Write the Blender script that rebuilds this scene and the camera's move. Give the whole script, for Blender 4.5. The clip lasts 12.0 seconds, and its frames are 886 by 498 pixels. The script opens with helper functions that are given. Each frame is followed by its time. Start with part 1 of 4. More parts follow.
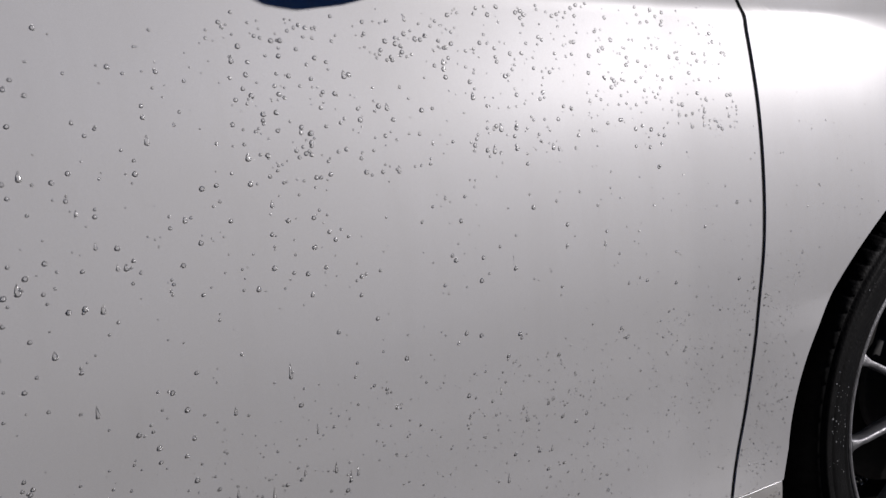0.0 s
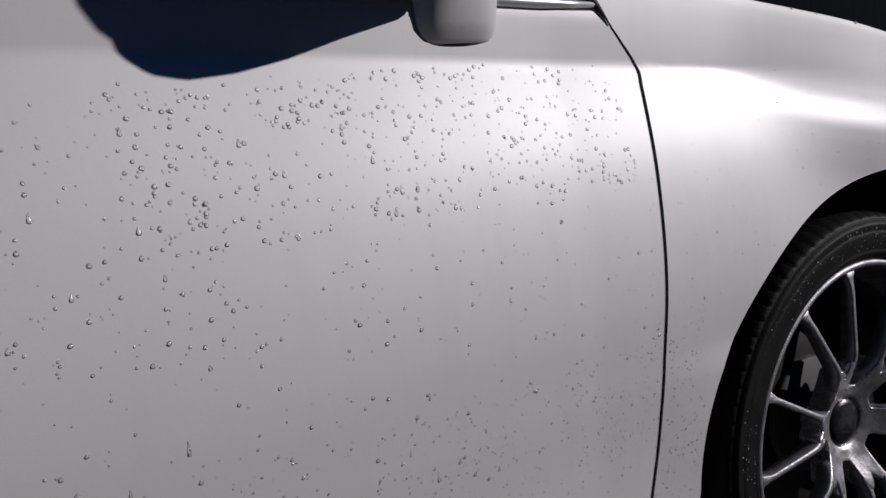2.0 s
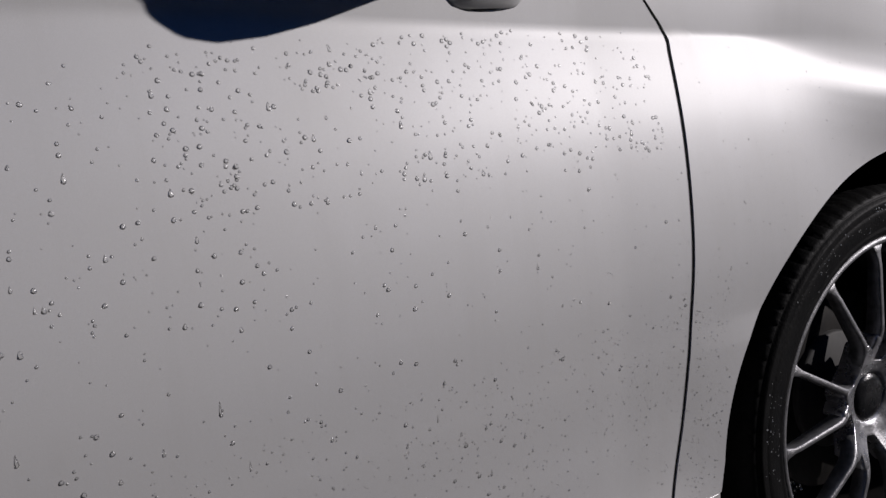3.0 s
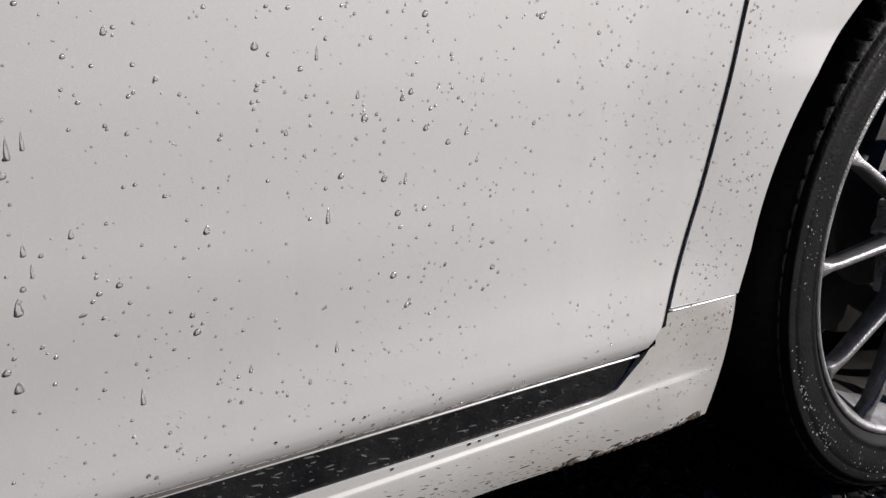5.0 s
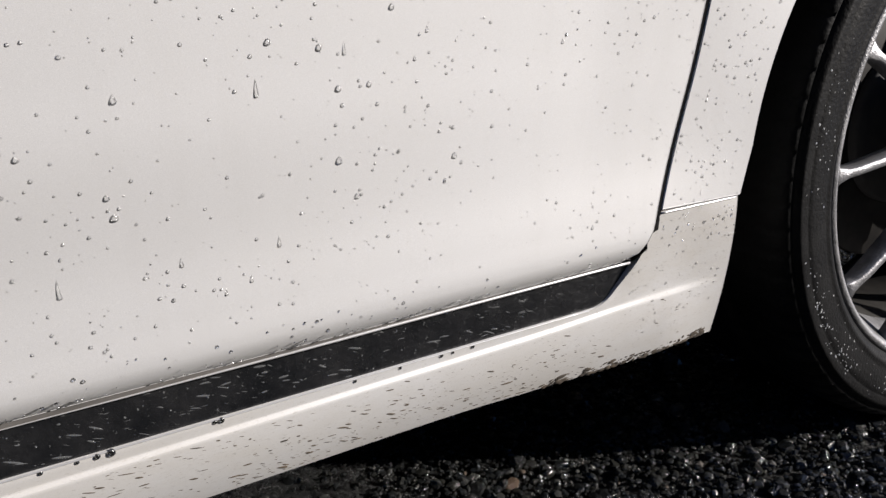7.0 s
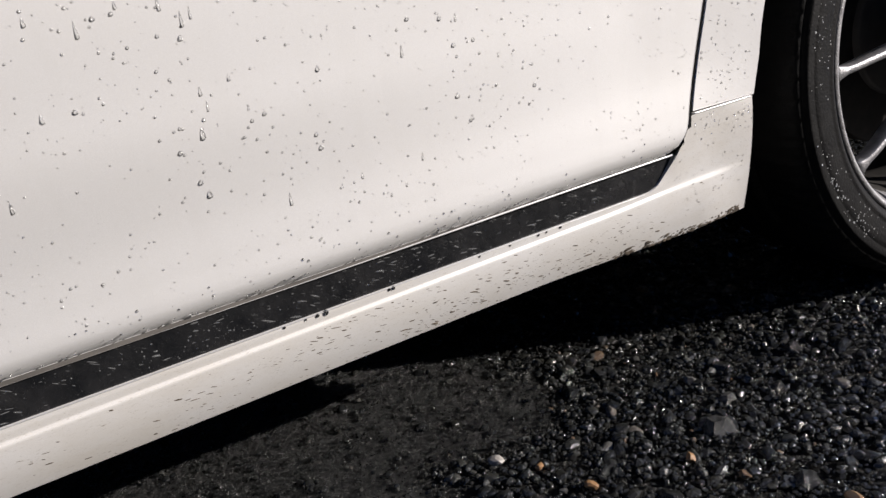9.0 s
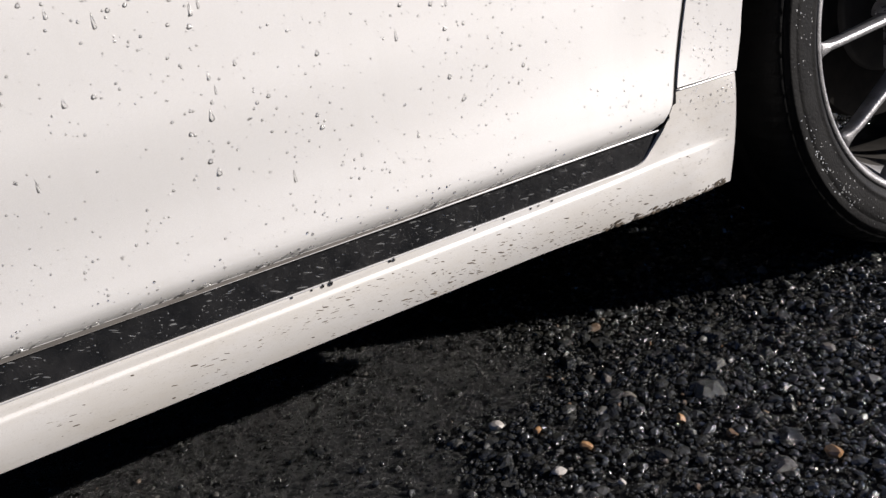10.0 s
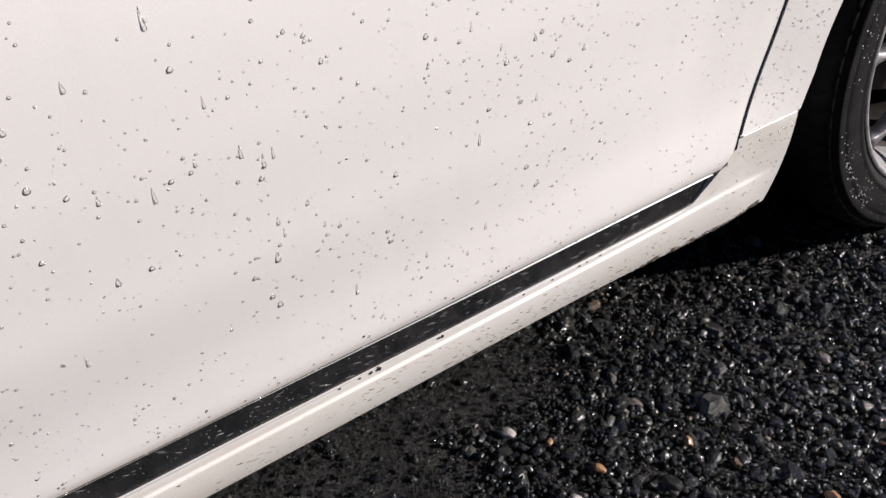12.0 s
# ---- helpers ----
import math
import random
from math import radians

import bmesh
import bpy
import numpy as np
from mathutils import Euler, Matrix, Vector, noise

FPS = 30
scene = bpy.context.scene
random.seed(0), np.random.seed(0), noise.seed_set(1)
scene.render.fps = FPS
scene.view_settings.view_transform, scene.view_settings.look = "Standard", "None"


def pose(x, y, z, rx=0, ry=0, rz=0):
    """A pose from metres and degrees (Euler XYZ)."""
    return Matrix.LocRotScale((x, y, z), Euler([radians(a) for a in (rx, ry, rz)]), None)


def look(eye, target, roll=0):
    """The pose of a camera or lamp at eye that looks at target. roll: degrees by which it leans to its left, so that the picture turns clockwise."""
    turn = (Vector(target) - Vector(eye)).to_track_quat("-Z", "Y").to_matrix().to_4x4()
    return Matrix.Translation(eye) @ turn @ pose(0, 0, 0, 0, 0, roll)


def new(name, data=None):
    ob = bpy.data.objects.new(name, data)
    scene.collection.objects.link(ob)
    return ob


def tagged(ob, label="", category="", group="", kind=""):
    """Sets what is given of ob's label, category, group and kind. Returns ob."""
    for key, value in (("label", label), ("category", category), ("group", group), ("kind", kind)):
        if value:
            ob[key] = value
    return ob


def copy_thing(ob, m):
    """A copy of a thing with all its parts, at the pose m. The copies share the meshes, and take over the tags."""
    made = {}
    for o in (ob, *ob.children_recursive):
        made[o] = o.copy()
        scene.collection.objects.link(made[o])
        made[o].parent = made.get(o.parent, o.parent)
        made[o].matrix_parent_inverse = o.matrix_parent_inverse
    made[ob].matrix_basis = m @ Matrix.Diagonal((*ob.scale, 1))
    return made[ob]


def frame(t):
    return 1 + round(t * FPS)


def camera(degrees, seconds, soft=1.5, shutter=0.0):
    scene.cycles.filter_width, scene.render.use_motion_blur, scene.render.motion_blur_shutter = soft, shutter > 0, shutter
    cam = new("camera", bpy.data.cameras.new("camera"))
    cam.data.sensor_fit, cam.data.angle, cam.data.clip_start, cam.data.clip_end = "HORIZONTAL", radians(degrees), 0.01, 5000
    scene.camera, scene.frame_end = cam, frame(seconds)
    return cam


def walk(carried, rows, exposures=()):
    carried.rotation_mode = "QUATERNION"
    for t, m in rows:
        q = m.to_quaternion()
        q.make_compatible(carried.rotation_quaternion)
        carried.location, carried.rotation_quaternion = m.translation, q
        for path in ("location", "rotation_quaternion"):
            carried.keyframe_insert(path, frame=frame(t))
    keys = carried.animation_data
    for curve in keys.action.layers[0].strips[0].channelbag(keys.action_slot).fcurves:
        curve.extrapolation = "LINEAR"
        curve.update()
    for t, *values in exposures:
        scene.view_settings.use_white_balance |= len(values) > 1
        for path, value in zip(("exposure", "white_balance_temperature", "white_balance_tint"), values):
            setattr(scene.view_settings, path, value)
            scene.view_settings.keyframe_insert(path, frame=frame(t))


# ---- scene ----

# ------------------------------------------------------------------ camera
PATH = [
    (0.0, -1.1175, -0.6524, 0.7797, 80.263, 5.198, -27.079),
    (0.2, -1.1064, -0.6611, 0.7889, 81.500, 5.109, -28.665),
    (0.5, -1.0879, -0.6633, 0.7858, 81.550, 6.169, -30.930),
    (1.0, -1.0860, -0.6692, 0.8014, 82.471, 6.861, -32.541),
    (1.5, -1.0871, -0.6804, 0.8028, 82.512, 6.376, -33.422),
    (2.0, -1.0916, -0.6625, 0.8009, 82.200, 6.167, -32.032),
    (2.2, -1.0929, -0.6580, 0.8028, 81.762, 6.119, -31.555),
    (2.5, -1.1022, -0.6521, 0.7963, 81.329, 6.023, -31.315),
    (2.8, -1.1031, -0.6533, 0.8036, 80.797, 5.961, -30.763),
    (3.0, -1.1023, -0.6579, 0.7885, 81.018, 6.162, -30.873),
    (3.3, -1.0973, -0.6515, 0.7778, 79.817, 6.514, -31.109),
    (3.5, -1.0970, -0.6465, 0.7692, 78.158, 6.674, -30.770),
    (3.7, -1.0890, -0.6150, 0.7485, 75.822, 6.925, -30.627),
    (5.3, -0.9231, -0.4392, 0.5323, 73.119, -0.797, -30.542),
    (5.5, -0.9192, -0.4330, 0.5244, 73.477, -0.440, -30.535),
    (5.8, -0.9100, -0.4354, 0.5117, 72.248, -0.331, -29.481),
    (6.0, -0.9036, -0.4373, 0.4970, 71.672, -0.089, -29.117),
    (6.5, -0.8932, -0.4459, 0.4913, 70.927, 0.374, -29.740),
    (7.0, -0.8869, -0.4538, 0.4963, 70.905, 2.097, -28.725),
    (7.2, -0.8888, -0.4566, 0.4954, 70.800, 3.170, -27.946),
    (8.8, -0.9986, -0.5975, 0.5330, 69.514, 9.278, -27.697),
    (9.0, -1.0185, -0.6197, 0.5140, 69.155, 9.451, -27.139),
    (9.2, -1.0321, -0.6278, 0.5140, 67.471, 9.516, -26.756),
    (9.5, -1.0502, -0.6393, 0.5079, 67.297, 9.781, -25.960),
    (9.8, -1.0402, -0.6538, 0.5174, 67.552, 10.603, -26.358),
    (10.0, -1.0283, -0.6646, 0.5116, 68.568, 10.683, -26.817),
    (10.2, -1.0259, -0.6636, 0.5250, 68.666, 10.873, -27.073),
    (10.5, -1.0434, -0.6476, 0.5508, 69.181, 10.782, -26.194),
    (10.8, -1.0382, -0.6379, 0.5507, 69.312, 10.452, -25.870),
    (11.0, -1.0298, -0.6310, 0.5544, 68.518, 9.608, -26.384),
    (11.2, -1.0292, -0.5939, 0.5450, 65.729, 8.857, -27.425),
    (11.4, -1.0351, -0.5366, 0.5520, 63.206, 7.947, -28.459),
    (11.5, -1.0297, -0.5059, 0.5526, 60.571, 7.306, -29.861),
    (11.7, -1.0273, -0.4850, 0.6197, 54.567, 6.043, -31.442),
    (11.8, -1.0393, -0.4772, 0.6619, 52.909, 5.055, -31.963),
    (12.0, -1.0260, -0.4602, 0.7371, 51.071, 5.126, -31.501),
]
cam = camera(57.5, 12.0, soft=1.4)
walk(cam, [(r[0], pose(*r[1:])) for r in PATH],
     exposures=[(0.0, -0.44, 6100, 16), (0.5, -0.76, 6150, 16), (1.0, -0.66, 6100, 16), (2.0, -0.54, 6100, 16), (2.5, -0.55, 6150, 16), (3.0, -0.70, 6150, 17), (3.7, -0.76, 6150, 16), (5.3, 0.52, 6350, 13), (6.0, 0.58, 6380, 13), (6.5, 0.74, 6400, 13), (7.2, 0.75, 6400, 13), (8.8, 0.80, 6500, 14), (9.5, 1.04, 6500, 14), (10.1, 1.04, 6450, 14), (10.8, 0.80, 6430, 15), (11.5, 0.80, 6450, 15), (12.0, 1.03, 6500, 16)])

# ------------------------------------------------------------------ light
SUN_DIR = Vector((1.95, -1.42, 1.0)).normalized()
sun_data = bpy.data.lights.new("sun", "SUN")
sun_data.energy, sun_data.angle, sun_data.color = 5.0, radians(0.53), (1.0, 0.945, 0.865)
sun = new("sun", sun_data)
sun.matrix_world = look(SUN_DIR * 20, (0, 0, 0))

world = bpy.data.worlds.new("sky")
scene.world = world
world.use_nodes = True
wn = world.node_tree.nodes
sky = wn.new("ShaderNodeTexSky")
sky.sky_type, sky.sun_disc = "NISHITA", False
sky.sun_elevation = math.asin(SUN_DIR.z)
sky.sun_rotation = math.atan2(SUN_DIR.x, SUN_DIR.y)
world.node_tree.links.new(sky.outputs[0], wn["Background"].inputs[0])
wn["Background"].inputs[1].default_value = 0.08
sky.ozone_density, sky.dust_density, sky.altitude = 10.0, 0.0, 5000.0


# ------------------------------------------------------------------ materials
class Mat:
    """A small builder round one node material."""

    def __init__(self, name, base=(0.5, 0.5, 0.5), rough=0.5, metal=0.0, **more):
        self.m = bpy.data.materials.new(name)
        self.m.use_nodes = True
        self.t = self.m.node_tree
        self.b = self.t.nodes["Principled BSDF"]
        self.put("Base Color", (*base, 1))
        self.put("Roughness", rough)
        self.put("Metallic", metal)
        for k, v in more.items():
            self.put(k.replace("_", " "), v)

    def put(self, key, v):
        self.b.inputs[key].default_value = v

    def node(self, kind, **inputs):
        n = self.t.nodes.new(kind)
        for k, v in inputs.items():
            n.inputs[k.replace("_", " ")].default_value = v
        return n

    def link(self, a, b):
        self.t.links.new(a, b)

    def noise(self, scale, detail=3.0, rough=0.5, stretch=(1, 1, 1), space="Object"):
        c = self.node("ShaderNodeTexCoord")
        mp = self.node("ShaderNodeMapping", Scale=stretch)
        self.link(c.outputs[space], mp.inputs[0])
        n = self.node("ShaderNodeTexNoise", Scale=scale, Detail=detail, Roughness=rough)
        self.link(mp.outputs[0], n.inputs["Vector"])
        return n.outputs[0]

    def ramp(self, fac, stops):
        r = self.t.nodes.new("ShaderNodeValToRGB")
        e = r.color_ramp.elements
        while len(e) < len(stops):
            e.new(0.5)
        for el, (p, c) in zip(e, stops):
            el.position = p
            el.color = (*c, 1) if len(c) == 3 else c
        self.link(fac, r.inputs[0])
        return r.outputs[0]

    def mix(self, fac, a, b, mode="MIX"):
        n = self.t.nodes.new("ShaderNodeMix")
        n.data_type, n.blend_type = "RGBA", mode
        for sock, v in ((n.inputs[0], fac), (n.inputs[6], a), (n.inputs[7], b)):
            if isinstance(v, bpy.types.NodeSocket):
                self.link(v, sock)
            elif sock == n.inputs[0]:
                sock.default_value = v
            else:
                sock.default_value = (*v, 1)
        return n.outputs[2]

    def math(self, op, a, b=0.0):
        n = self.t.nodes.new("ShaderNodeMath")
        n.operation = op
        for sock, v in ((n.inputs[0], a), (n.inputs[1], b)):
            if isinstance(v, bpy.types.NodeSocket):
                self.link(v, sock)
            else:
                sock.default_value = v
        return n.outputs[0]

    def color(self, sock):
        self.link(sock, self.b.inputs["Base Color"])
        return self

    def rough(self, fac, lo, hi):
        n = self.t.nodes.new("ShaderNodeMapRange")
        n.inputs[3].default_value, n.inputs[4].default_value = lo, hi
        self.link(fac, n.inputs[0])
        self.link(n.outputs[0], self.b.inputs["Roughness"])
        return self

    def bump(self, fac, dist, strength=1.0):
        n = self.node("ShaderNodeBump", Distance=dist, Strength=strength)
        self.link(fac, n.inputs["Height"])
        self.link(n.outputs[0], self.b.inputs["Normal"])
        return self


def make_paint(name, dirt):
    p = Mat(name, rough=0.7, metal=0.31, Coat_Weight=0.8, Coat_Roughness=0.44, Specular_IOR_Level=0.2)
    flake = p.noise(2600, 1, 0.5)
    film = p.noise(7, 4, 0.6)
    streak = p.noise(9, 4, 0.6, (3.5, 1, 0.5))
    c = p.mix(p.ramp(flake, [(0.35, (0, 0, 0)), (0.7, (1, 1, 1))]), (0.52, 0.52, 0.52), (0.60, 0.60, 0.60))
    c = p.mix(p.ramp(film, [(0.35, (0, 0, 0)), (0.75, (0.35, 0.35, 0.35))]), c, (0.52, 0.515, 0.50))
    c = p.mix(p.ramp(streak, [(0.5, (0, 0, 0)), (0.8, (0.25, 0.25, 0.25))]), c, (0.47, 0.465, 0.455))
    if dirt:
        # a tan film of road dirt, worn through in patches
        stain = p.noise(16, 5, 0.7, (0.45, 1, 1.3))
        c = p.mix(p.ramp(stain, [(0.36, (0.03, 0.03, 0.03)), (0.75, (0.45, 0.45, 0.45))]), c, (0.42, 0.38, 0.31))
        grit = p.noise(900, 3, 0.7, (0.3, 1, 1.2))
        c = p.mix(p.ramp(grit, [(0.60, (0, 0, 0)), (0.72, (0.45, 0.45, 0.45))]), c, (0.16, 0.13, 0.10))
    p.color(c).rough(film, 0.66, 0.74)
    return p.m


PAINT = make_paint("silver_paint", False)
PAINT_SILL = make_paint("silver_sill_paint", True)

_m = Mat("black_trim", (0.012, 0.012, 0.014), 0.3)
_m.color(_m.ramp(_m.noise(40, 4, 0.6), [(0.35, (0.006, 0.0065, 0.0075)), (0.75, (0.016, 0.016, 0.017))])).rough(_m.noise(60, 3), 0.12, 0.38).bump(_m.noise(220, 3), 0.0006)
TRIM = _m.m
_m = Mat("gap_black", (0.012, 0.012, 0.013), 0.7)
_m.color(_m.ramp(_m.noise(50, 3), [(0.3, (0.010, 0.010, 0.011)), (0.8, (0.028, 0.026, 0.024))]))
DARK = _m.m
_m = Mat("grey_rubber", (0.12, 0.11, 0.10), 0.7, Specular_IOR_Level=0.2)
_m.color(_m.ramp(_m.noise(40, 4, 0.6, (0.3, 1, 1)), [(0.3, (0.07, 0.066, 0.062)), (0.75, (0.16, 0.15, 0.14))]))
GREY_RUBBER = _m.m
# near-black colour that carries the shade inside the shut line
GAP_SHADE = Mat("black_seal", (0.006, 0.006, 0.0065), 0.8, Specular_IOR_Level=0.05).m
_m = Mat("tyre_rubber", (0.02, 0.02, 0.02), 0.6, Specular_IOR_Level=0.10)
_m.color(_m.ramp(_m.noise(30, 4, 0.6), [(0.3, (0.003, 0.003, 0.0034)), (0.75, (0.008, 0.008, 0.0079))])).rough(_m.noise(45, 3), 0.45, 0.7).bump(_m.noise(300, 3), 0.0006)
RUBBER = _m.m
_m = Mat("alloy", (0.42, 0.42, 0.43), 0.3, 0.8)
_m.color(_m.ramp(_m.noise(60, 4, 0.6), [(0.3, (0.17, 0.17, 0.175)), (0.7, (0.33, 0.33, 0.34))])).rough(_m.noise(90, 3), 0.38, 0.6).bump(_m.noise(500, 2), 0.0006)
ALLOY = _m.m
_m = Mat("wet_alloy", (0.3, 0.3, 0.31), 0.2, 0.75)
_m.color(_m.ramp(_m.noise(60, 4, 0.6), [(0.3, (0.32, 0.32, 0.33)), (0.7, (0.54, 0.54, 0.56))])).rough(_m.noise(70, 3), 0.16, 0.42).bump(_m.noise(240, 2), 0.0002)
ALLOY_WET = _m.m
# darker copy of the alloy: the wheel's inner shade is in its colour
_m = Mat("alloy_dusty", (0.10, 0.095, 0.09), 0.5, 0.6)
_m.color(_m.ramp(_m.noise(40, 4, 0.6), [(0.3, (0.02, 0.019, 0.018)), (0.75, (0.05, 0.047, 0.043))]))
ALLOY_SHADE = _m.m
# brake iron taken near-black: the shade inside the wheel is in the colour
_m = Mat("brake_iron", (0.03, 0.03, 0.03), 0.6, 0.2, Specular_IOR_Level=0.15)
_m.color(_m.ramp(_m.noise(50, 4, 0.6, (1, 1, 1)), [(0.3, (0.008, 0.0075, 0.0075)), (0.75, (0.02, 0.018, 0.016))]))
IRON = _m.m
CHROME = Mat("chrome", (0.72, 0.72, 0.74), 0.12, 1.0).m
SATIN = Mat("satin_aluminium", (0.62, 0.62, 0.63), 0.36, 0.6).m
GLASS = Mat("tinted_glass", (0.012, 0.015, 0.018), 0.03, 0.0, IOR=1.5).m
def make_water(name, bent, inner, clear=0.985):
    """Clear water: a share goes straight through, a share is bent, a little scatters inside, and it mirrors at a glance."""
    m = Mat(name)
    straight = m.node("ShaderNodeBsdfTransparent", Color=(clear, clear, clear, 1))
    refr = m.node("ShaderNodeBsdfRefraction", Color=(1, 1, 1, 1), Roughness=0.0, IOR=1.33)
    glow = m.node("ShaderNodeBsdfTranslucent", Color=(0.95, 0.97, 1.0, 1))
    gloss = m.node("ShaderNodeBsdfGlossy", Color=(1, 1, 1, 1), Roughness=0.17)
    fr = m.node("ShaderNodeFresnel", IOR=1.5)
    m1, m2, m3 = (m.t.nodes.new("ShaderNodeMixShader") for _ in range(3))
    m1.inputs[0].default_value, m2.inputs[0].default_value = bent, inner
    for src, dst in ((straight.outputs[0], m1.inputs[1]), (refr.outputs[0], m1.inputs[2]), (m1.outputs[0], m2.inputs[1]), (glow.outputs[0], m2.inputs[2]),
                     (fr.outputs[0], m3.inputs[0]), (m2.outputs[0], m3.inputs[1]), (gloss.outputs[0], m3.inputs[2]), (m3.outputs[0], m.t.nodes["Material Output"].inputs[0])):
        m.link(src, dst)
    return m.m


WATER = make_water("water", 0.0, 0.05)
WATER_RIM = make_water("water_rim", 0.65, 0.0)
DARK_WATER = make_water("murky_water", 0.0, 0.0, 0.42)
# whitish half-clear colour stands in for sun glints in the drops
TYRE_GLINT = Mat("bright_spray", (0.8, 0.82, 0.83), 0.12, Alpha=0.42).m
SPRAY_GLINT = Mat("pale_spray", (0.75, 0.78, 0.80), 0.15, Alpha=0.10).m
_m = Mat("mud", (0.09, 0.075, 0.055), 0.85)
_m.color(_m.ramp(_m.noise(150, 3), [(0.3, (0.014, 0.011, 0.008)), (0.8, (0.075, 0.055, 0.035))]))
MUD = _m.m
_m = Mat("dry_mud", (0.11, 0.09, 0.06), 0.85)
_m.color(_m.ramp(_m.noise(150, 3), [(0.3, (0.026, 0.020, 0.014)), (0.8, (0.12, 0.092, 0.062))]))
DRY_MUD = _m.m


def make_stone(name, stops, lo, hi):
    s = Mat(name, rough=0.3, Specular_IOR_Level=0.5)
    g = s.t.nodes.new("ShaderNodeNewGeometry")
    o = s.t.nodes.new("ShaderNodeObjectInfo")
    r = s.math("FRACT", s.math("ADD", g.outputs["Random Per Island"], o.outputs["Random"]))
    c = s.ramp(r, stops)
    c = s.mix(s.ramp(s.noise(260, 4, 0.65), [(0.3, (0, 0, 0)), (0.8, (1, 1, 1))]), c, (0.018, 0.019, 0.020), "MIX")
    c = s.mix(0.55, c, s.ramp(r, stops))
    s.color(c).rough(s.noise(120, 3), lo, hi).bump(s.noise(800, 2, 0.6), 0.0006, 1.0)
    return s.m


GREYS = [(0.0, (0.004, 0.0045, 0.0048)), (0.35, (0.007, 0.0075, 0.0075)), (0.60, (0.015, 0.0155, 0.015)), (0.80, (0.011, 0.0108, 0.0085)), (0.90, (0.028, 0.0285, 0.027)), (0.965, (0.050, 0.050, 0.047)), (0.985, (0.10, 0.097, 0.092)), (1.0, (0.08, 0.045, 0.022))]
STONE = make_stone("wet_gravel", GREYS, 0.02, 0.24)
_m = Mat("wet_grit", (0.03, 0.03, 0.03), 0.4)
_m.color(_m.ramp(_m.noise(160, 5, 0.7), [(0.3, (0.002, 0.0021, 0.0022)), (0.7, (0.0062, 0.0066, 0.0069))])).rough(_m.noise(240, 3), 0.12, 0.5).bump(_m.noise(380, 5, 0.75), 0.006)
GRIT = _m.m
PALE = Mat("pale_stone", (0.24, 0.225, 0.21), 0.35).m
OCHRE = Mat("ochre_stone", (0.19, 0.11, 0.055), 0.35).m
# near-black boards: the walls' shade is put into the colour
_m = Mat("dark_boards", (0.012, 0.014, 0.018), 0.9, Specular_IOR_Level=0.02)
_m.color(_m.ramp(_m.noise(3, 4, 0.6, (4, 4, 0.4)), [(0.3, (0.002, 0.0025, 0.004)), (0.8, (0.006, 0.007, 0.010))]))
BOARDS = _m.m


# ------------------------------------------------------------------ mesh helpers
def mesh_of(name, verts, faces, mat, smooth=True):
    me = bpy.data.meshes.new(name)
    me.from_pydata([tuple(v) for v in verts], [], faces)
    me.polygons.foreach_set("use_smooth", [smooth] * len(me.polygons))
    me.materials.append(mat)
    me.update()
    return me


def hang(name, me, parent, label=""):
    ob = new(name, me)
    ob.parent = parent
    if label:
        tagged(ob, label)
    return ob


def part(name, bm, mat, parent, label="", smooth=True):
    bmesh.ops.recalc_face_normals(bm, faces=bm.faces)
    me = bpy.data.meshes.new(name)
    bm.to_mesh(me)
    bm.free()
    me.polygons.foreach_set("use_smooth", [smooth] * len(me.polygons))
    me.materials.append(mat)
    return hang(name, me, parent, label)


def thing(name, place, label, category, group="", kind=""):
    ob = new(name)
    ob.location = place
    ob.empty_display_size = 0.1
    return tagged(ob, label, category, group, kind)


def panel(name, G, mat, parent, label="", inward=(0, 1, 0), lip=0.018, cup=0.0010):
    """A sheet through the grid of points G with a rounded, turned-in edge all round."""
    G = np.asarray(G, float)
    # tight rows beside the edges keep the sheet flat right up to its rounding
    for axis in (0, 1):
        G = np.swapaxes(G, 0, axis)
        e = [min(0.45, 0.0005 / (np.mean(np.linalg.norm(G[i] - G[j], axis=1)) + 1e-9)) for i, j in ((0, 1), (-1, -2))]
        G = np.concatenate([G[:1], G[:1] + (G[1:2] - G[:1]) * e[0], G[1:-1], G[-1:] + (G[-2:-1] - G[-1:]) * e[1], G[-1:]])
        G = np.swapaxes(G, 0, axis)
    a, b = G.shape[:2]
    verts = list(G.reshape(-1, 3))
    faces = [(i * b + j, (i + 1) * b + j, (i + 1) * b + j + 1, i * b + j + 1) for i in range(a - 1) for j in range(b - 1)]
    loop = [(i, 0) for i in range(a)] + [(a - 1, j) for j in range(1, b)] + [(i, b - 1) for i in range(a - 2, -1, -1)] + [(0, j) for j in range(b - 2, 0, -1)]
    inw = np.array(inward, float)
    inner = [(min(max(i, 1), a - 2), min(max(j, 1), b - 2)) for i, j in loop]
    out = np.array([G[p] - G[q] for p, q in zip(loop, inner)])
    out -= np.outer(out @ inw, inw)
    out /= np.linalg.norm(out, axis=1)[:, None] + 1e-9
    prev = [i * b + j for i, j in loop]
    n = len(loop)
    edge = np.array([G[p] for p in loop])
    for o, d in ((0.6 * cup, 0.25 * cup), (cup, cup), (cup, lip)):
        start = len(verts)
        verts += list(edge + out * o + inw * d)
        now = list(range(start, start + n))
        faces += [(prev[k], prev[(k + 1) % n], now[(k + 1) % n], now[k]) for k in range(n)]
        prev = now
    return hang(name, mesh_of(name, verts, faces, mat), parent, label)


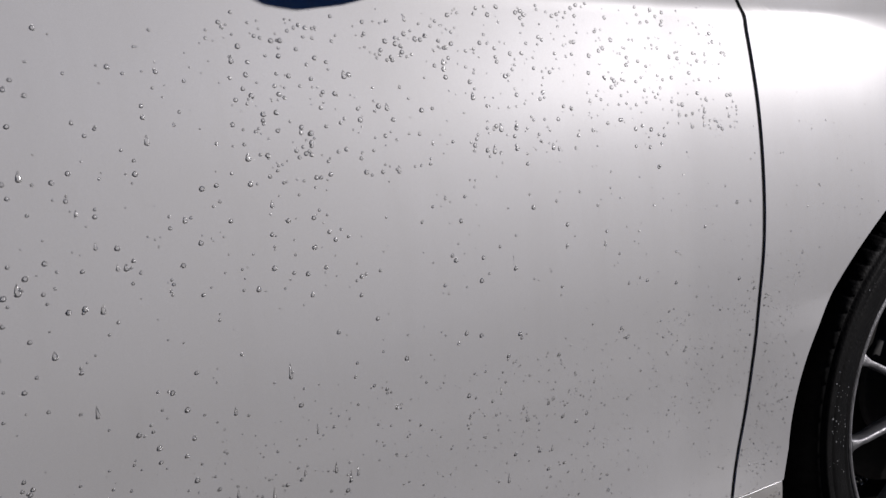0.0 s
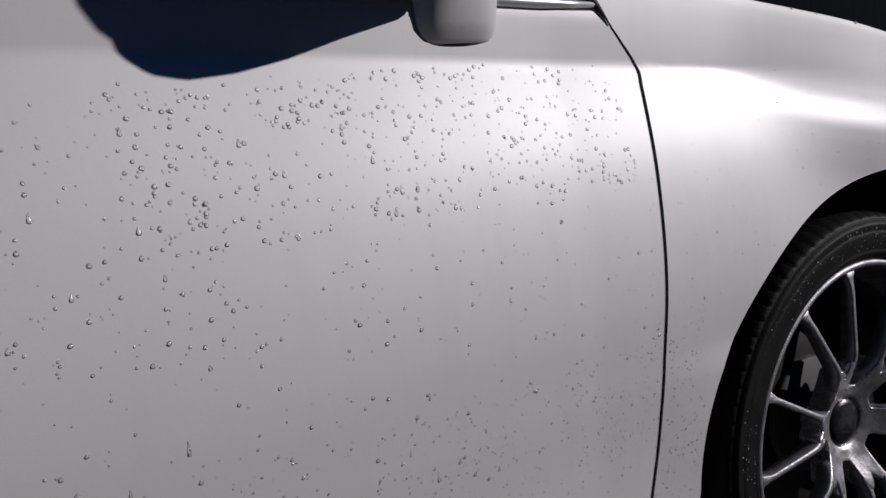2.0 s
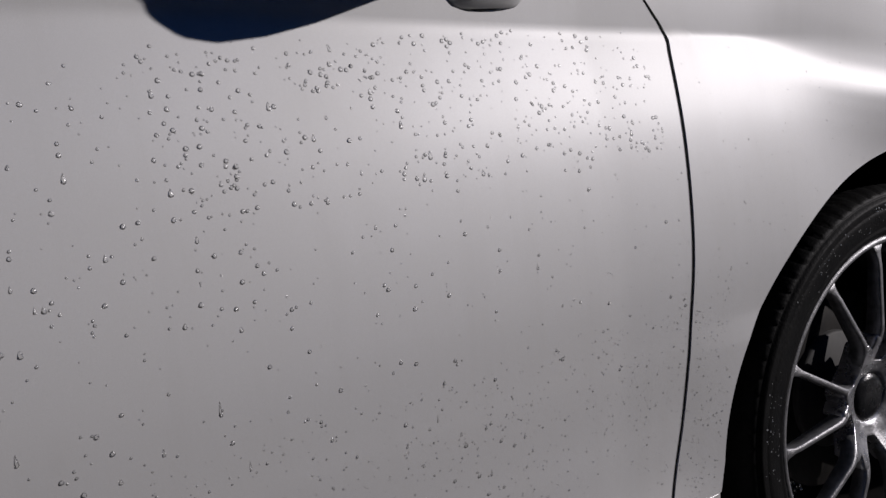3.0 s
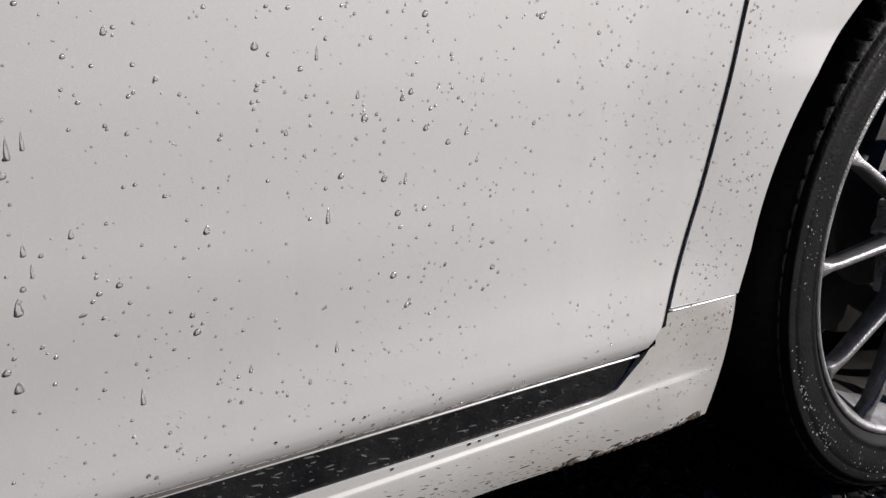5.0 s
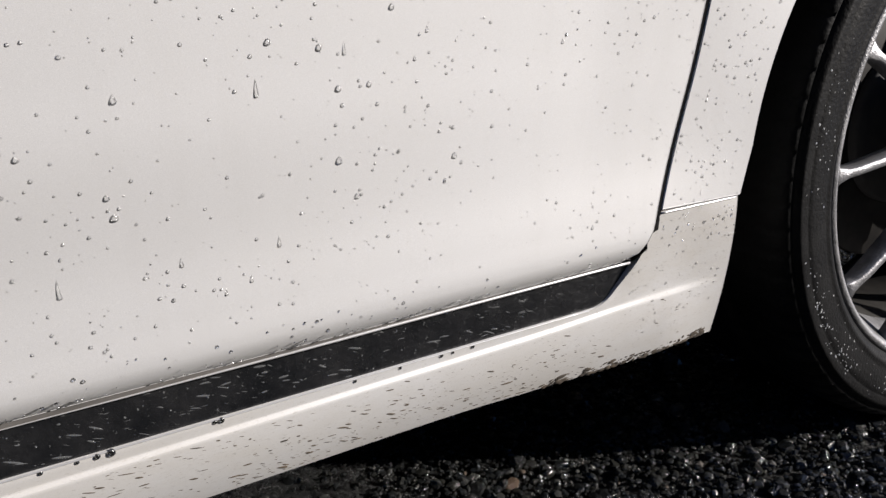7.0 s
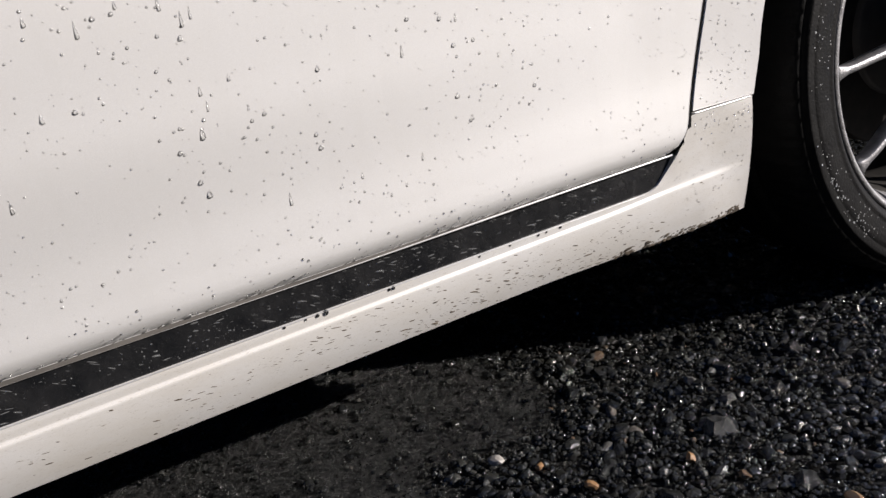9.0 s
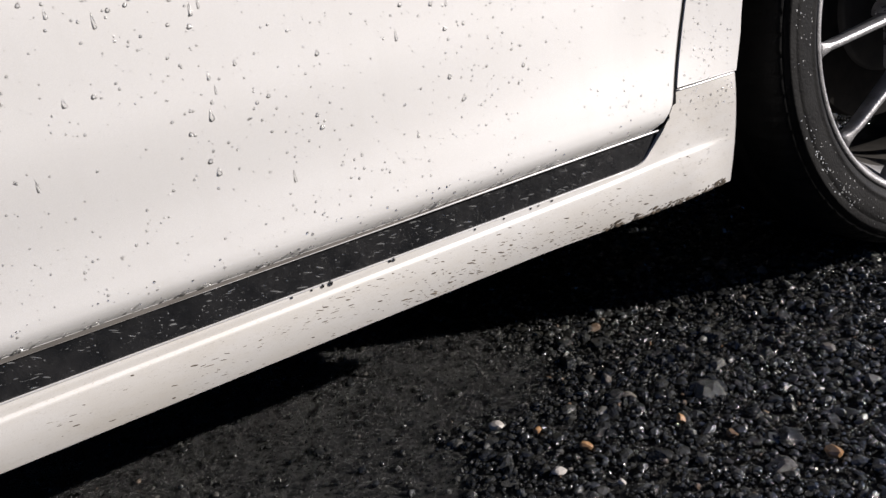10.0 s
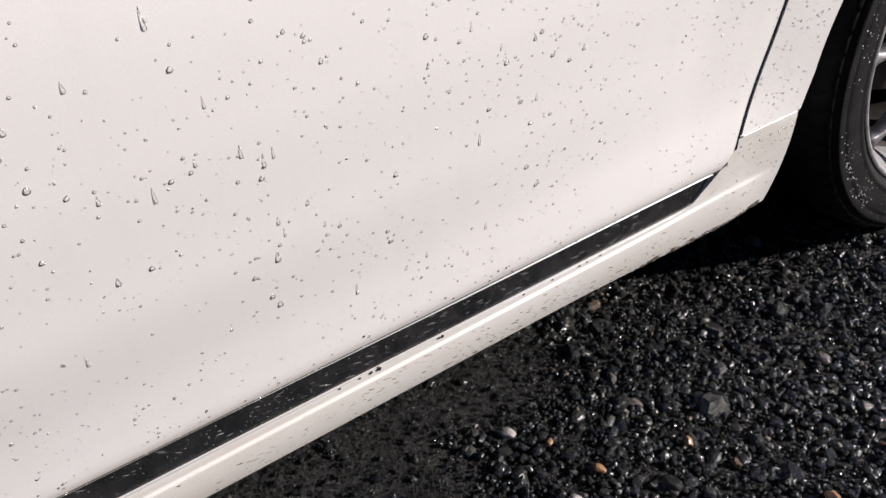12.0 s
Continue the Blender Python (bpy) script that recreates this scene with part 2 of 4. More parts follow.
def sheet(name, G, mat, parent, label="", smooth=True):
    G = np.asarray(G, float)
    a, b = G.shape[:2]
    faces = [(i * b + j, (i + 1) * b + j, (i + 1) * b + j + 1, i * b + j + 1) for i in range(a - 1) for j in range(b - 1)]
    return hang(name, mesh_of(name, G.reshape(-1, 3), faces, mat, smooth), parent, label)


def lathe(profile, steps=96, closed=False):
    """Points (radius, y) turned about the y axis: verts and faces."""
    p = np.array(profile, float)
    n = len(p)
    verts, faces = [], []
    for k in range(steps):
        w = 2 * math.pi * k / steps
        verts += [(r * math.cos(w), y, r * math.sin(w)) for r, y in p]
    for k in range(steps):
        k2 = (k + 1) % steps
        for j in range(n if closed else n - 1):
            j2 = (j + 1) % n
            faces.append((k * n + j, k * n + j2, k2 * n + j2, k2 * n + j))
    return verts, faces


def tube(points, radius, sides=10, squash=1.0):
    """A round bar along points; radius is a number or one for each point."""
    pts = [Vector(p) for p in points]
    rs = radius if isinstance(radius, (list, tuple)) else [radius] * len(pts)
    bm = bmesh.new()
    rings = []
    for i, (p, r) in enumerate(zip(pts, rs)):
        d = (pts[min(i + 1, len(pts) - 1)] - pts[max(i - 1, 0)]).normalized()
        u = d.cross(Vector((0, 0, 1))) if abs(d.z) < 0.9 else d.cross(Vector((1, 0, 0)))
        u.normalize()
        v = d.cross(u)
        rings.append([bm.verts.new(p + r * (math.cos(a) * u + squash * math.sin(a) * v)) for a in (2 * math.pi * k / sides for k in range(sides))])
    for a, b in zip(rings, rings[1:]):
        for k in range(sides):
            bm.faces.new((a[k], a[(k + 1) % sides], b[(k + 1) % sides], b[k]))
    bm.faces.new(rings[0][::-1])
    bm.faces.new(rings[-1])
    return bm


def block(size, bevel=0.003, segments=2):
    bm = bmesh.new()
    bmesh.ops.create_cube(bm, size=1.0)
    bmesh.ops.scale(bm, vec=size, verts=bm.verts)
    bmesh.ops.bevel(bm, geom=bm.edges[:], offset=bevel, segments=segments, profile=0.5, affect="EDGES")
    return bm


def smooth_step(a, b, v):
    t = min(max((v - a) / (b - a), 0.0), 1.0)
    return t * t * (3 - 2 * t)


def spline(v, ks, vs):
    ks, vs = np.asarray(ks, float), np.asarray(vs, float)
    m = np.gradient(vs, ks)
    i = int(np.clip(np.searchsorted(ks, v) - 1, 0, len(ks) - 2))
    h = ks[i + 1] - ks[i]
    t = min(max((v - ks[i]) / h, 0.0), 1.0)
    return (2 * t**3 - 3 * t**2 + 1) * vs[i] + (t**3 - 2 * t**2 + t) * h * m[i] + (3 * t**2 - 2 * t**3) * vs[i + 1] + (t**3 - t**2) * h * m[i + 1]


# ------------------------------------------------------------------ the car's shape
# x runs forwards from the front wheel's axle, y goes into the car, z up from the gravel
HALF = 0.88                      # from the side to the car's middle
REAR = -2.58                     # rear axle
WHEEL_Z = 0.315
ARCH_A, ARCH_Z, ARCH_B = 0.398, 0.362, 0.335
DOOR_Z = [0.262, 0.2868, 0.2925, 0.301, 0.32, 0.36, 0.43, 0.52, 0.60, 0.68, 0.74, 0.78, 0.81, 0.828]
DOOR_Y = [-0.008, -0.0236, -0.0308, -0.0336, -0.0334, -0.0316, -0.0362, -0.0482, -0.0562, -0.0528, -0.0428, -0.0316, -0.0218, -0.0157]
GAP_Z = [0.28, 0.32, 0.37, 0.43, 0.50, 0.56, 0.62, 0.68, 0.74, 0.80, 0.835, 0.852, 0.861, 0.880, 0.90, 0.925]
GAP_X = [-0.4905, -0.4852, -0.4732, -0.4616, -0.4565, -0.4543, -0.4503, -0.4467, -0.4421, -0.4358, -0.4315, -0.4295, -0.4345, -0.4500, -0.4668, -0.4875]


def crease_z(x):
    return 0.831 - 0.057 * max(x, -1.0) + (0.0 if x > -1.0 else -0.01 * (x + 1.0))


def belt_z(x):
    return 0.920 - 0.0055 * smooth_step(-0.80, -0.50, x) + 0.02 * min(1.0, -0.47 - x) + 0.02 * max(0.0, -1.5 - x) + 0.04 * min(0.5, max(0.0, -0.66 - x))


def crest_z(x):
    return spline(x, [-0.55, -0.42, -0.30, -0.18, -0.05, 0.085, 0.16, 0.26, 0.42, 0.62, 0.82], [0.982, 0.958, 0.936, 0.915, 0.890, 0.860, 0.838, 0.806, 0.758, 0.70, 0.65])


def plan(x):
    """How the side draws in along the car."""
    y = -0.048 * max(0.0, -0.55 - x) * (1 - 0.35 * max(0.0, -0.55 - x))
    if x < -1.4:
        y = -0.048 * 0.85 * (1 - 0.35 * 0.85) + 0.04 * (x + 1.4) ** 2
    if x > 0.35:
        y += 1.1 * (x - 0.35) ** 2
    return y


def side_y(x, z):
    """The door's skin."""
    zc = crease_z(x)
    if z <= zc:
        if z < 0.45:
            # the tuck at the foot follows the door's lower edge
            z = z - 0.0085 * (max(x, -1.9) + 0.67) * (1 - smooth_step(0.30, 0.45, z))
        zz = z if z < 0.52 else 0.52 + (z - 0.52) * (0.828 - 0.52) / (zc - 0.52)
        y = spline(zz, DOOR_Z, DOOR_Y)
    else:
        d = z - zc
        y = -0.0155 - 0.08 * min(d, 0.05) + 4.0 * max(0.0, d - 0.04) ** 2
    return y + plan(x) * smooth_step(0.29, 0.44, z)


def wing_section(x, z):
    """Height profile of the wing before its top rolls over: grey hollow above the crease."""
    d = z - crease_z(x)
    if d <= 0:
        return side_y(x, z)
    return -0.0155 - 0.06 * d + 0.5 * min(d, 0.11) ** 2


TAPS = [k / 6 - 1 for k in range(13)]


def fender_y(x, z):
    zc = crease_z(x)
    # towards the wheel the crease drops and softens into a ridge that runs round the arch
    drop = 0.032 * smooth_step(-0.33, -0.02, x) + 0.010 * smooth_step(-0.10, 0.12, x)
    blur = 0.026 * smooth_step(-0.36, -0.05, x)
    y = sum(wing_section(x, z + drop + blur * k) for k in TAPS) / len(TAPS) if blur else wing_section(x, z)
    flare = spline(z - (zc - drop - 0.050), [-0.30, -0.062, -0.035, -0.012, 0.003, 0.013, 0.024, 0.036, 0.052, 0.09, 0.20],
                   [-0.0500, -0.0500, -0.0545, -0.0572, -0.0573, -0.0552, -0.0512, -0.0478, -0.0455, -0.0440, -0.0430])
    y += (flare - y) * smooth_step(-0.30, -0.02, x) * smooth_step(0.42, 0.68, z)
    foot = min(zc, crest_z(x) - 0.06)
    u = (z - foot) / (crest_z(x) - foot)
    if u > 0:
        y += spline(u, [0, 0.5, 0.75, 0.90, 1.0], [0, 0, 0.0002, 0.0006, 0.0012]) + plan(x)
    r = math.hypot(x / ARCH_A, max(0.0, z - ARCH_Z) / ARCH_B)
    if x < 0:
        # an even slope from the door gap out to the arch's edge
        brink = -ARCH_A * math.sqrt(max(0.0, 1 - (max(0.0, z - ARCH_Z) / ARCH_B) ** 2))
        g = gap_x(min(z, 0.9))
        w = min(1.0, max(0.0, (x - g) / max(0.02, brink - g)))
    else:
        w = 1 - smooth_step(1.0, 1.5, r)
    w *= 1 - smooth_step(0.58, 0.70, z)
    edge = plan(x) - min(0.050, 0.0332 + 0.0915 * max(0.0, z - 0.32))
    return y + (min(y, edge) - y) * w


def gap_x(z):
    return spline(z, GAP_Z, GAP_X)


car = thing("car", (0, 0, 0), "silver metallic coupe, wet with water drops, parked on dark gravel", "car")
GAP = 0.0027

# front door: rows follow the height, columns run from the gap backwards
DOOR_END = -1.78


def door_bottom(x):
    return 0.2925 + 0.0085 * x


rows_u = np.linspace(0, 1, 90)
cols_u = np.linspace(0, 1, 110)


def door_grid():
    G = np.zeros((len(rows_u), len(cols_u), 3))
    for i, u in enumerate(rows_u):
        for j, s in enumerate(cols_u):
            # corner of the door, rounded at its foot
            x = 0.0
            z = 0.29
            for _ in range(3):
                lead = gap_x(max(z, 0.28)) - GAP - 0.018 * max(0.0, 1 - u / 0.045) ** 2
                x = lead + (DOOR_END - lead) * s**1.15
                zb, zt = door_bottom(x), belt_z(x)
                zc = crease_z(x) + 0.001
                z = zb + (zc - zb) * (u / 0.86) if u < 0.86 else zc + (zt - zc) * (u - 0.86) / 0.14
            G[i, j] = (x, side_y(x, z), z)
    return G


DOOR_G = door_grid()
door = panel("front_door", DOOR_G, PAINT, car, "silver door skin with a sharp shoulder crease")

# front wing: a loft from the wheel arch to the door gap, the bonnet's edge and the nose
arch_pts, rim_pts = [], []
for k in range(80):
    t = k / 79
    z = 0.3258 + (0.925 - 0.3258) * t
    rim_pts.append((gap_x(z) + GAP, z))
    if t < 0.1:
        arch_pts.append((-ARCH_A - 0.005 * (1 - t / 0.1), 0.3248 + (ARCH_Z - 0.324) * t / 0.1))
    else:
        w = radians(180 - 68 * (t - 0.1) / 0.9)
        arch_pts.append((ARCH_A * math.cos(w), ARCH_Z + ARCH_B * math.sin(w)))
for k in range(1, 25):
    t = k / 24
    x = gap_x(0.925) + GAP - 0.03 * t
    rim_pts.append((x, 0.925 + (crest_z(x) - 0.925) * t))
    w = radians(112 - 10 * t)
    arch_pts.append((ARCH_A * math.cos(w), ARCH_Z + ARCH_B * math.sin(w)))
for k in range(1, 110):
    t = k / 109
    x = gap_x(0.925) - 0.03 + GAP + (0.82 - gap_x(0.925) + 0.03) * t
    rim_pts.append((x, crest_z(x)))
    w = radians(102 - 72 * t)
    arch_pts.append((ARCH_A * math.cos(w), ARCH_Z + ARCH_B * math.sin(w)))
for k in range(1, 30):
    t = k / 29
    rim_pts.append((0.82, crest_z(0.82) + (0.5 - crest_z(0.82)) * t))
    w = radians(30 * (1 - t))
    arch_pts.append((ARCH_A * math.cos(w), ARCH_Z + ARCH_B * math.sin(w)))
N = 84
G = np.zeros((len(rim_pts), N, 3))
for i, (p, q) in enumerate(zip(arch_pts, rim_pts)):
    for j in range(N):
        s = j / (N - 1)
        x, z = p[0] + (q[0] - p[0]) * s, p[1] + (q[1] - p[1]) * s
        G[i, j] = (x, fender_y(x, z), z)
fender = panel("front_wing", G, PAINT, car, "silver front wing with a flared wheel arch", lip=0.02, cup=0.0007)


def sill_foot(x):
    """Lower edge of the sill, a little deeper ahead of the door."""
    return 0.2072 + 0.0176 * x - 0.0056 * smooth_step(-0.67, -0.46, x)


def sill_crease(x):
    return 0.2428 + 0.021 * (x + 0.72) + 0.0022 * smooth_step(-0.59, -0.49, x)


def sill_top(x):
    """Upper edge of the painted sill: under the black strip, then up the gap to the wing."""
    base = 0.2548 + 0.012 * (x + 0.527)
    if x < -0.538:
        return base
    if x < -0.4818:
        return spline(x, [-0.538, -0.530, -0.521, -0.511, -0.503, -0.4960, -0.4907, -0.4862, -0.4818], [0.2547, 0.2555, 0.2592, 0.2690, 0.2780, 0.2872, 0.2975, 0.3080, 0.3232])
    return 0.3232


def sill_y(x, z):
    """Section of the sill: shoulder, crease, then tucked in to the lower edge."""
    zc = sill_crease(x)
    zb = sill_foot(x)
    if z > zc:
        ridge = 0.0016 * min(1.0, (z - zc) / 0.0027)
        rear = -0.0220 + ridge - 0.0008 * min(1.0, max(0.0, z - zc - 0.0027) / 0.006)
        b = min(1.0, (z - zc) / (0.3238 - zc))
        front = -0.0220 + ridge - 0.0122 * b**1.15
        y = rear + (front - rear) * smooth_step(-0.535, -0.495, x)
    else:
        t = (zc - z) / (zc - zb)
        y = -0.0220 + 0.003 * t + 0.011 * t**2.0
    lean = -0.0325 + 0.0305 * max(0.0, (0.321 - z) / 0.132) ** 1.5
    return y + (lean - y) * smooth_step(-0.46, -0.392, x)


# painted sill from the wheel arch backwards
SILL_END = REAR + 0.42
xs = np.concatenate([np.linspace(-0.391, -0.54, 150), np.linspace(-0.545, SILL_END, 70)])
vs = np.linspace(0, 1, 41)
G = np.zeros((len(xs), len(vs), 3))
for i, x0 in enumerate(xs):
    for j, v in enumerate(vs):
        x = x0
        zb, zt = sill_foot(x), sill_top(x)
        zc = sill_crease(x)
        # one row lies on the crease
        z = zb + (zc - zb) * v / 0.6 if v < 0.6 else zc + (zt - zc) * ((v - 0.6) / 0.4) ** 1.3
        # the front end leans with the arch
        x = x0 - 0.013 * smooth_step(-0.47, -0.39, x0) * min(1.0, (z - 0.19) / 0.13)
        G[i, j] = (x, sill_y(x, z), z)
sill = panel("side_sill", G, PAINT_SILL, car, "silver side sill splashed with mud", lip=0.03, cup=0.0005)
part("edge_lip", tube([(x, sill_y(x, sill_top(x)) - 0.0001, sill_top(x)) for x in np.linspace(-0.537, -1.25, 40)], 0.0005, 6), SATIN, sill, "thin bright edge under the strip")
part("seam_lip", tube([(x, sill_y(x, 0.3228) - 0.0003, 0.3230) for x in np.linspace(-0.4808, -0.4060, 24)], 0.0007, 8), SATIN, sill, "bright edge along the seam to the wing")

# black strip set between door and sill, with a bright bead at its upper edge
xs = np.linspace(-0.482, SILL_END, 160)
G = np.zeros((len(xs), 6, 3))
for i, x in enumerate(xs):
    zb, zt = sill_top(x) - 0.004, door_bottom(x) + 0.001
    for j in range(6):
        s = j / 5
        G[i, j] = (x, -0.0192 - 0.0006 * s, zb + (zt - zb) * s)
strip = panel("sill_strip", G, TRIM, car, "wet black plastic strip under the door", lip=0.02)
BEAD_X = np.linspace(-0.5025, -1.30, 80)


def bead_z(x):
    """The bead sinks away from the door's foot towards the car's middle."""
    return door_bottom(x) - 0.0020 - 0.0026 * smooth_step(0.56, 1.05, -x)


part("strip_bead", tube([(x, -0.0240 + 0.002 * smooth_step(0.72, 1.02, -x), bead_z(x)) for x in BEAD_X], [float(0.0010 - 0.0008 * smooth_step(0.66, 0.98, -x)) for x in BEAD_X], 8), SATIN, strip, "thin bright bead")
G = [[(x, -0.0222 - 0.0012 * k / 3, bead_z(x) + (door_bottom(x) + 0.002 - bead_z(x)) * k / 3) for k in range(4)] for x in np.linspace(-0.52, SILL_END, 90)]
panel("foot_seal", G, GREY_RUBBER, strip, "grey rubber lip under the door", lip=0.006, cup=0.0004)

# dark inner shell behind the gaps
G = np.zeros((40, 120, 3))
for i in range(40):
    for j in range(120):
        x = SILL_END + (-0.44 - SILL_END) * j / 119
        z = 0.20 + 0.70 * i / 39
        G[i, j] = (x, max(side_y(x, max(z, 0.27)), -0.03 if z > 0.3 else -0.012) + 0.022, z)
sheet("inner_shell", G, DARK, car)

# added black tube down the shut line, standing in for the gap's shade
SHUT = [(-0.5030, 0.289), (-0.4985, 0.2935), (-0.4945, 0.2990)] + [(float(gap_x(z)), float(z)) for z in np.linspace(0.312, 0.90, 70)]
part("door_seal", tube([(x, float(side_y(x, z)) + 0.0052, z) for x, z in SHUT], 0.0046, 8), GAP_SHADE, car, "black fill that stands in for the shade in the shut line")

# belt moulding and side window
BELT = [(x, side_y(x, belt_z(x)) + 0.004, belt_z(x)) for x in np.linspace(-0.489, -1.9, 40)]
part("belt_moulding", tube([(x, y - 0.003, z + 0.006) for x, y, z in BELT], [min(0.0085, 0.0045 + 0.06 * float(-0.489 - x)) for x, y, z in BELT], 12, 0.7), SATIN, car, "polished belt moulding under the window")
part("belt_seal", tube([(x, y + 0.004, z + 0.019) for x, y, z in BELT], 0.009, 10, 0.6), DARK, car, "black rubber window seal")


SEAL_Z = np.linspace(0.900, 0.958, 14)
part("corner_seal", tube([(float(gap_x(min(z, 0.925)) - 0.0015 - 0.9 * max(0.0, z - 0.925)), float(side_y(-0.48, z)) - 0.0015, float(z)) for z in SEAL_Z], [float(0.0006 + 0.0040 * smooth_step(0.900, 0.928, z)) for z in SEAL_Z], 8), DARK, car, "black rubber seal at the window's corner")


def roof_edge(s):
    """Points along the side of the roof from the windscreen's foot to the tail."""
    x = -0.52 - 2.45 * s
    z = spline(s, [0, 0.12, 0.28, 0.45, 0.65, 0.85, 1.0], [0.945, 1.09, 1.235, 1.29, 1.265, 1.13, 0.99])
    y = spline(s, [0, 0.12, 0.28, 0.45, 0.65, 0.85, 1.0], [0.03, 0.10, 0.20, 0.235, 0.235, 0.20, 0.12])
    return x, y, z


G = np.zeros((40, 12, 3))
for i in range(40):
    s = 0.005 + 0.80 * i / 39
    x, y, z = roof_edge(s)
    xb = -0.535 - 1.35 * i / 39
    b = (xb, side_y(xb, belt_z(xb)) + 0.016, belt_z(xb) + 0.016)
    for j in range(12):
        q = j / 11
        G[i, j] = [b[k] + (v - b[k]) * q for k, v in enumerate((x, y, z))]
        G[i, j, 1] -= 0.02 * math.sin(math.pi * q)
sheet("side_window", G, GLASS, car, "dark tinted side window")
part("windscreen_pillar", tube([roof_edge(s) for s in np.linspace(0, 0.42, 24)], [0.016] * 24, 12), DARK, car, "black windscreen pillar")


def lofted(name, rows, mat, label):
    sheet(name, rows, mat, car, label)


# top surfaces, mirrored about the middle
def crown(x, y0, z0, bulge, n=24):
    return [(x, y0 + (2 * HALF - 2 * y0) * k / (n - 1), z0 + bulge * (1 - (2 * k / (n - 1) - 1) ** 2)) for k in range(n)]


lofted("bonnet", [crown(x, fender_y(x, crest_z(x)) + 0.004, crest_z(x) - 0.0005, 0.055) for x in np.linspace(-0.50, 0.82, 40)], PAINT, "silver bonnet")
lofted("windscreen", [crown(*roof_edge(s), 0.03 + 0.05 * (1 - s)) for s in np.linspace(0.0, 0.27, 16)], GLASS, "dark windscreen")
lofted("roof", [crown(*roof_edge(s), 0.05) for s in np.linspace(0.272, 0.62, 20)], PAINT, "silver roof")
lofted("rear_window", [crown(*roof_edge(s), 0.05) for s in np.linspace(0.622, 0.95, 20)], GLASS, "dark rear window")
lofted("boot_lid", [crown(-2.86 - 0.5 * t, 0.12 + 0.05 * t, 0.985 - 0.05 * t, 0.03) for t in np.linspace(0, 1, 10)], PAINT, "silver boot lid")

# rear quarter
rp, ap = [], []
for k in range(40):
    t = k / 39
    z = door_bottom(DOOR_END) + 0.02 + (0.93 - door_bottom(DOOR_END)) * t
    rp.append((DOOR_END - 0.004, z))
    w = radians(0 + 70 * t)
    ap.append((REAR + 0.40 * math.cos(w), 0.345 + 0.34 * math.sin(w)))
for k in range(1, 60):
    t = k / 59
    rp.append((DOOR_END - 0.004 - (3.38 + DOOR_END) * t, 0.95 - 0.02 * t))
    w = radians(70 + 80 * t)
    ap.append((REAR + 0.40 * math.cos(w), 0.345 + 0.34 * math.sin(w)))
for k in range(1, 25):
    t = k / 24
    rp.append((-3.384, 0.93 - 0.6 * t))
    w = radians(150 + 30 * t)
    ap.append((REAR + 0.40 * math.cos(w), 0.345 + 0.34 * math.sin(w)))
G = np.zeros((len(rp), 30, 3))
for i, (p, q) in enumerate(zip(ap, rp)):
    for j in range(30):
        s = j / 29
        x, z = p[0] + (q[0] - p[0]) * s, p[1] + (q[1] - p[1]) * s
        G[i, j] = (x, side_y(x, min(max(z, 0.28), 0.95)), z)
quarter = panel("rear_quarter", G, PAINT, car, "silver rear quarter panel")
# flank between belt and roof behind the window
G = np.zeros((24, 8, 3))
for i in range(24):
    s = 0.805 + 0.19 * i / 23
    x, y, z = roof_edge(s)
    xb = -1.885 - 1.3 * i / 23
    b = (xb, side_y(xb, 0.945) + 0.004, 0.945)
    for j in range(8):
        q = j / 7
        G[i, j] = [b[k] + (v - b[k]) * q for k, v in enumerate((x, y, z))]
sheet("rear_pillar", G, PAINT, car, "silver rear pillar")


def mirrored(ob, name):
    me = ob.data.copy()
    co = np.empty(len(me.vertices) * 3)
    me.vertices.foreach_get("co", co)
    co = co.reshape(-1, 3)
    co[:, 1] = 2 * HALF - co[:, 1]
    me.vertices.foreach_set("co", co.ravel())
    me.flip_normals()
    hang(name, me, car)


for ob in (door, fender, sill, strip, quarter):
    mirrored(ob, ob.name.split(".")[0])
for ob in [o for o in car.children if o.name in ("side_window", "windscreen_pillar", "rear_pillar", "belt_moulding", "belt_seal", "inner_shell")]:
    mirrored(ob, ob.name.split(".")[0])
# bumpers and floor pan close the body
G = [[(0.82 + 0.09 * (1 - abs(2 * k / 30 - 1) ** 2.5) * math.sin(math.pi * (j + 3) / 14), fender_y(0.82, 0.6) + (2 * HALF - 2 * fender_y(0.82, 0.6)) * k / 30, 0.20 + (crest_z(0.82) + 0.001 + 0.055 * (1 - (2 * k / 30 - 1) ** 2) - 0.20) * j / 11) for k in range(31)] for j in range(12)]
sheet("front_bumper", G, PAINT, car, "silver front bumper")
G = [[(-3.384 - 0.08 * (1 - abs(2 * k / 30 - 1) ** 2.5), side_y(-3.384, 0.6) + (2 * HALF - 2 * side_y(-3.384, 0.6)) * k / 30, 0.24 + 0.72 * j / 11) for k in range(31)] for j in range(12)]
sheet("rear_bumper", G, PAINT, car, "silver rear bumper")
bm = block((2.06 - 0.30, 2 * HALF - 0.06, 0.02), 0.004)
bmesh.ops.translate(bm, vec=(-1.28, HALF, 0.225), verts=bm.verts)
part("floor_pan", bm, DARK, car, "dark underside")
bm = block((0.08, 2 * HALF - 0.5, 0.70), 0.004)
bmesh.ops.translate(bm, vec=(-0.46, HALF, 0.57), verts=bm.verts)
part("bulkhead", bm, DARK, car)
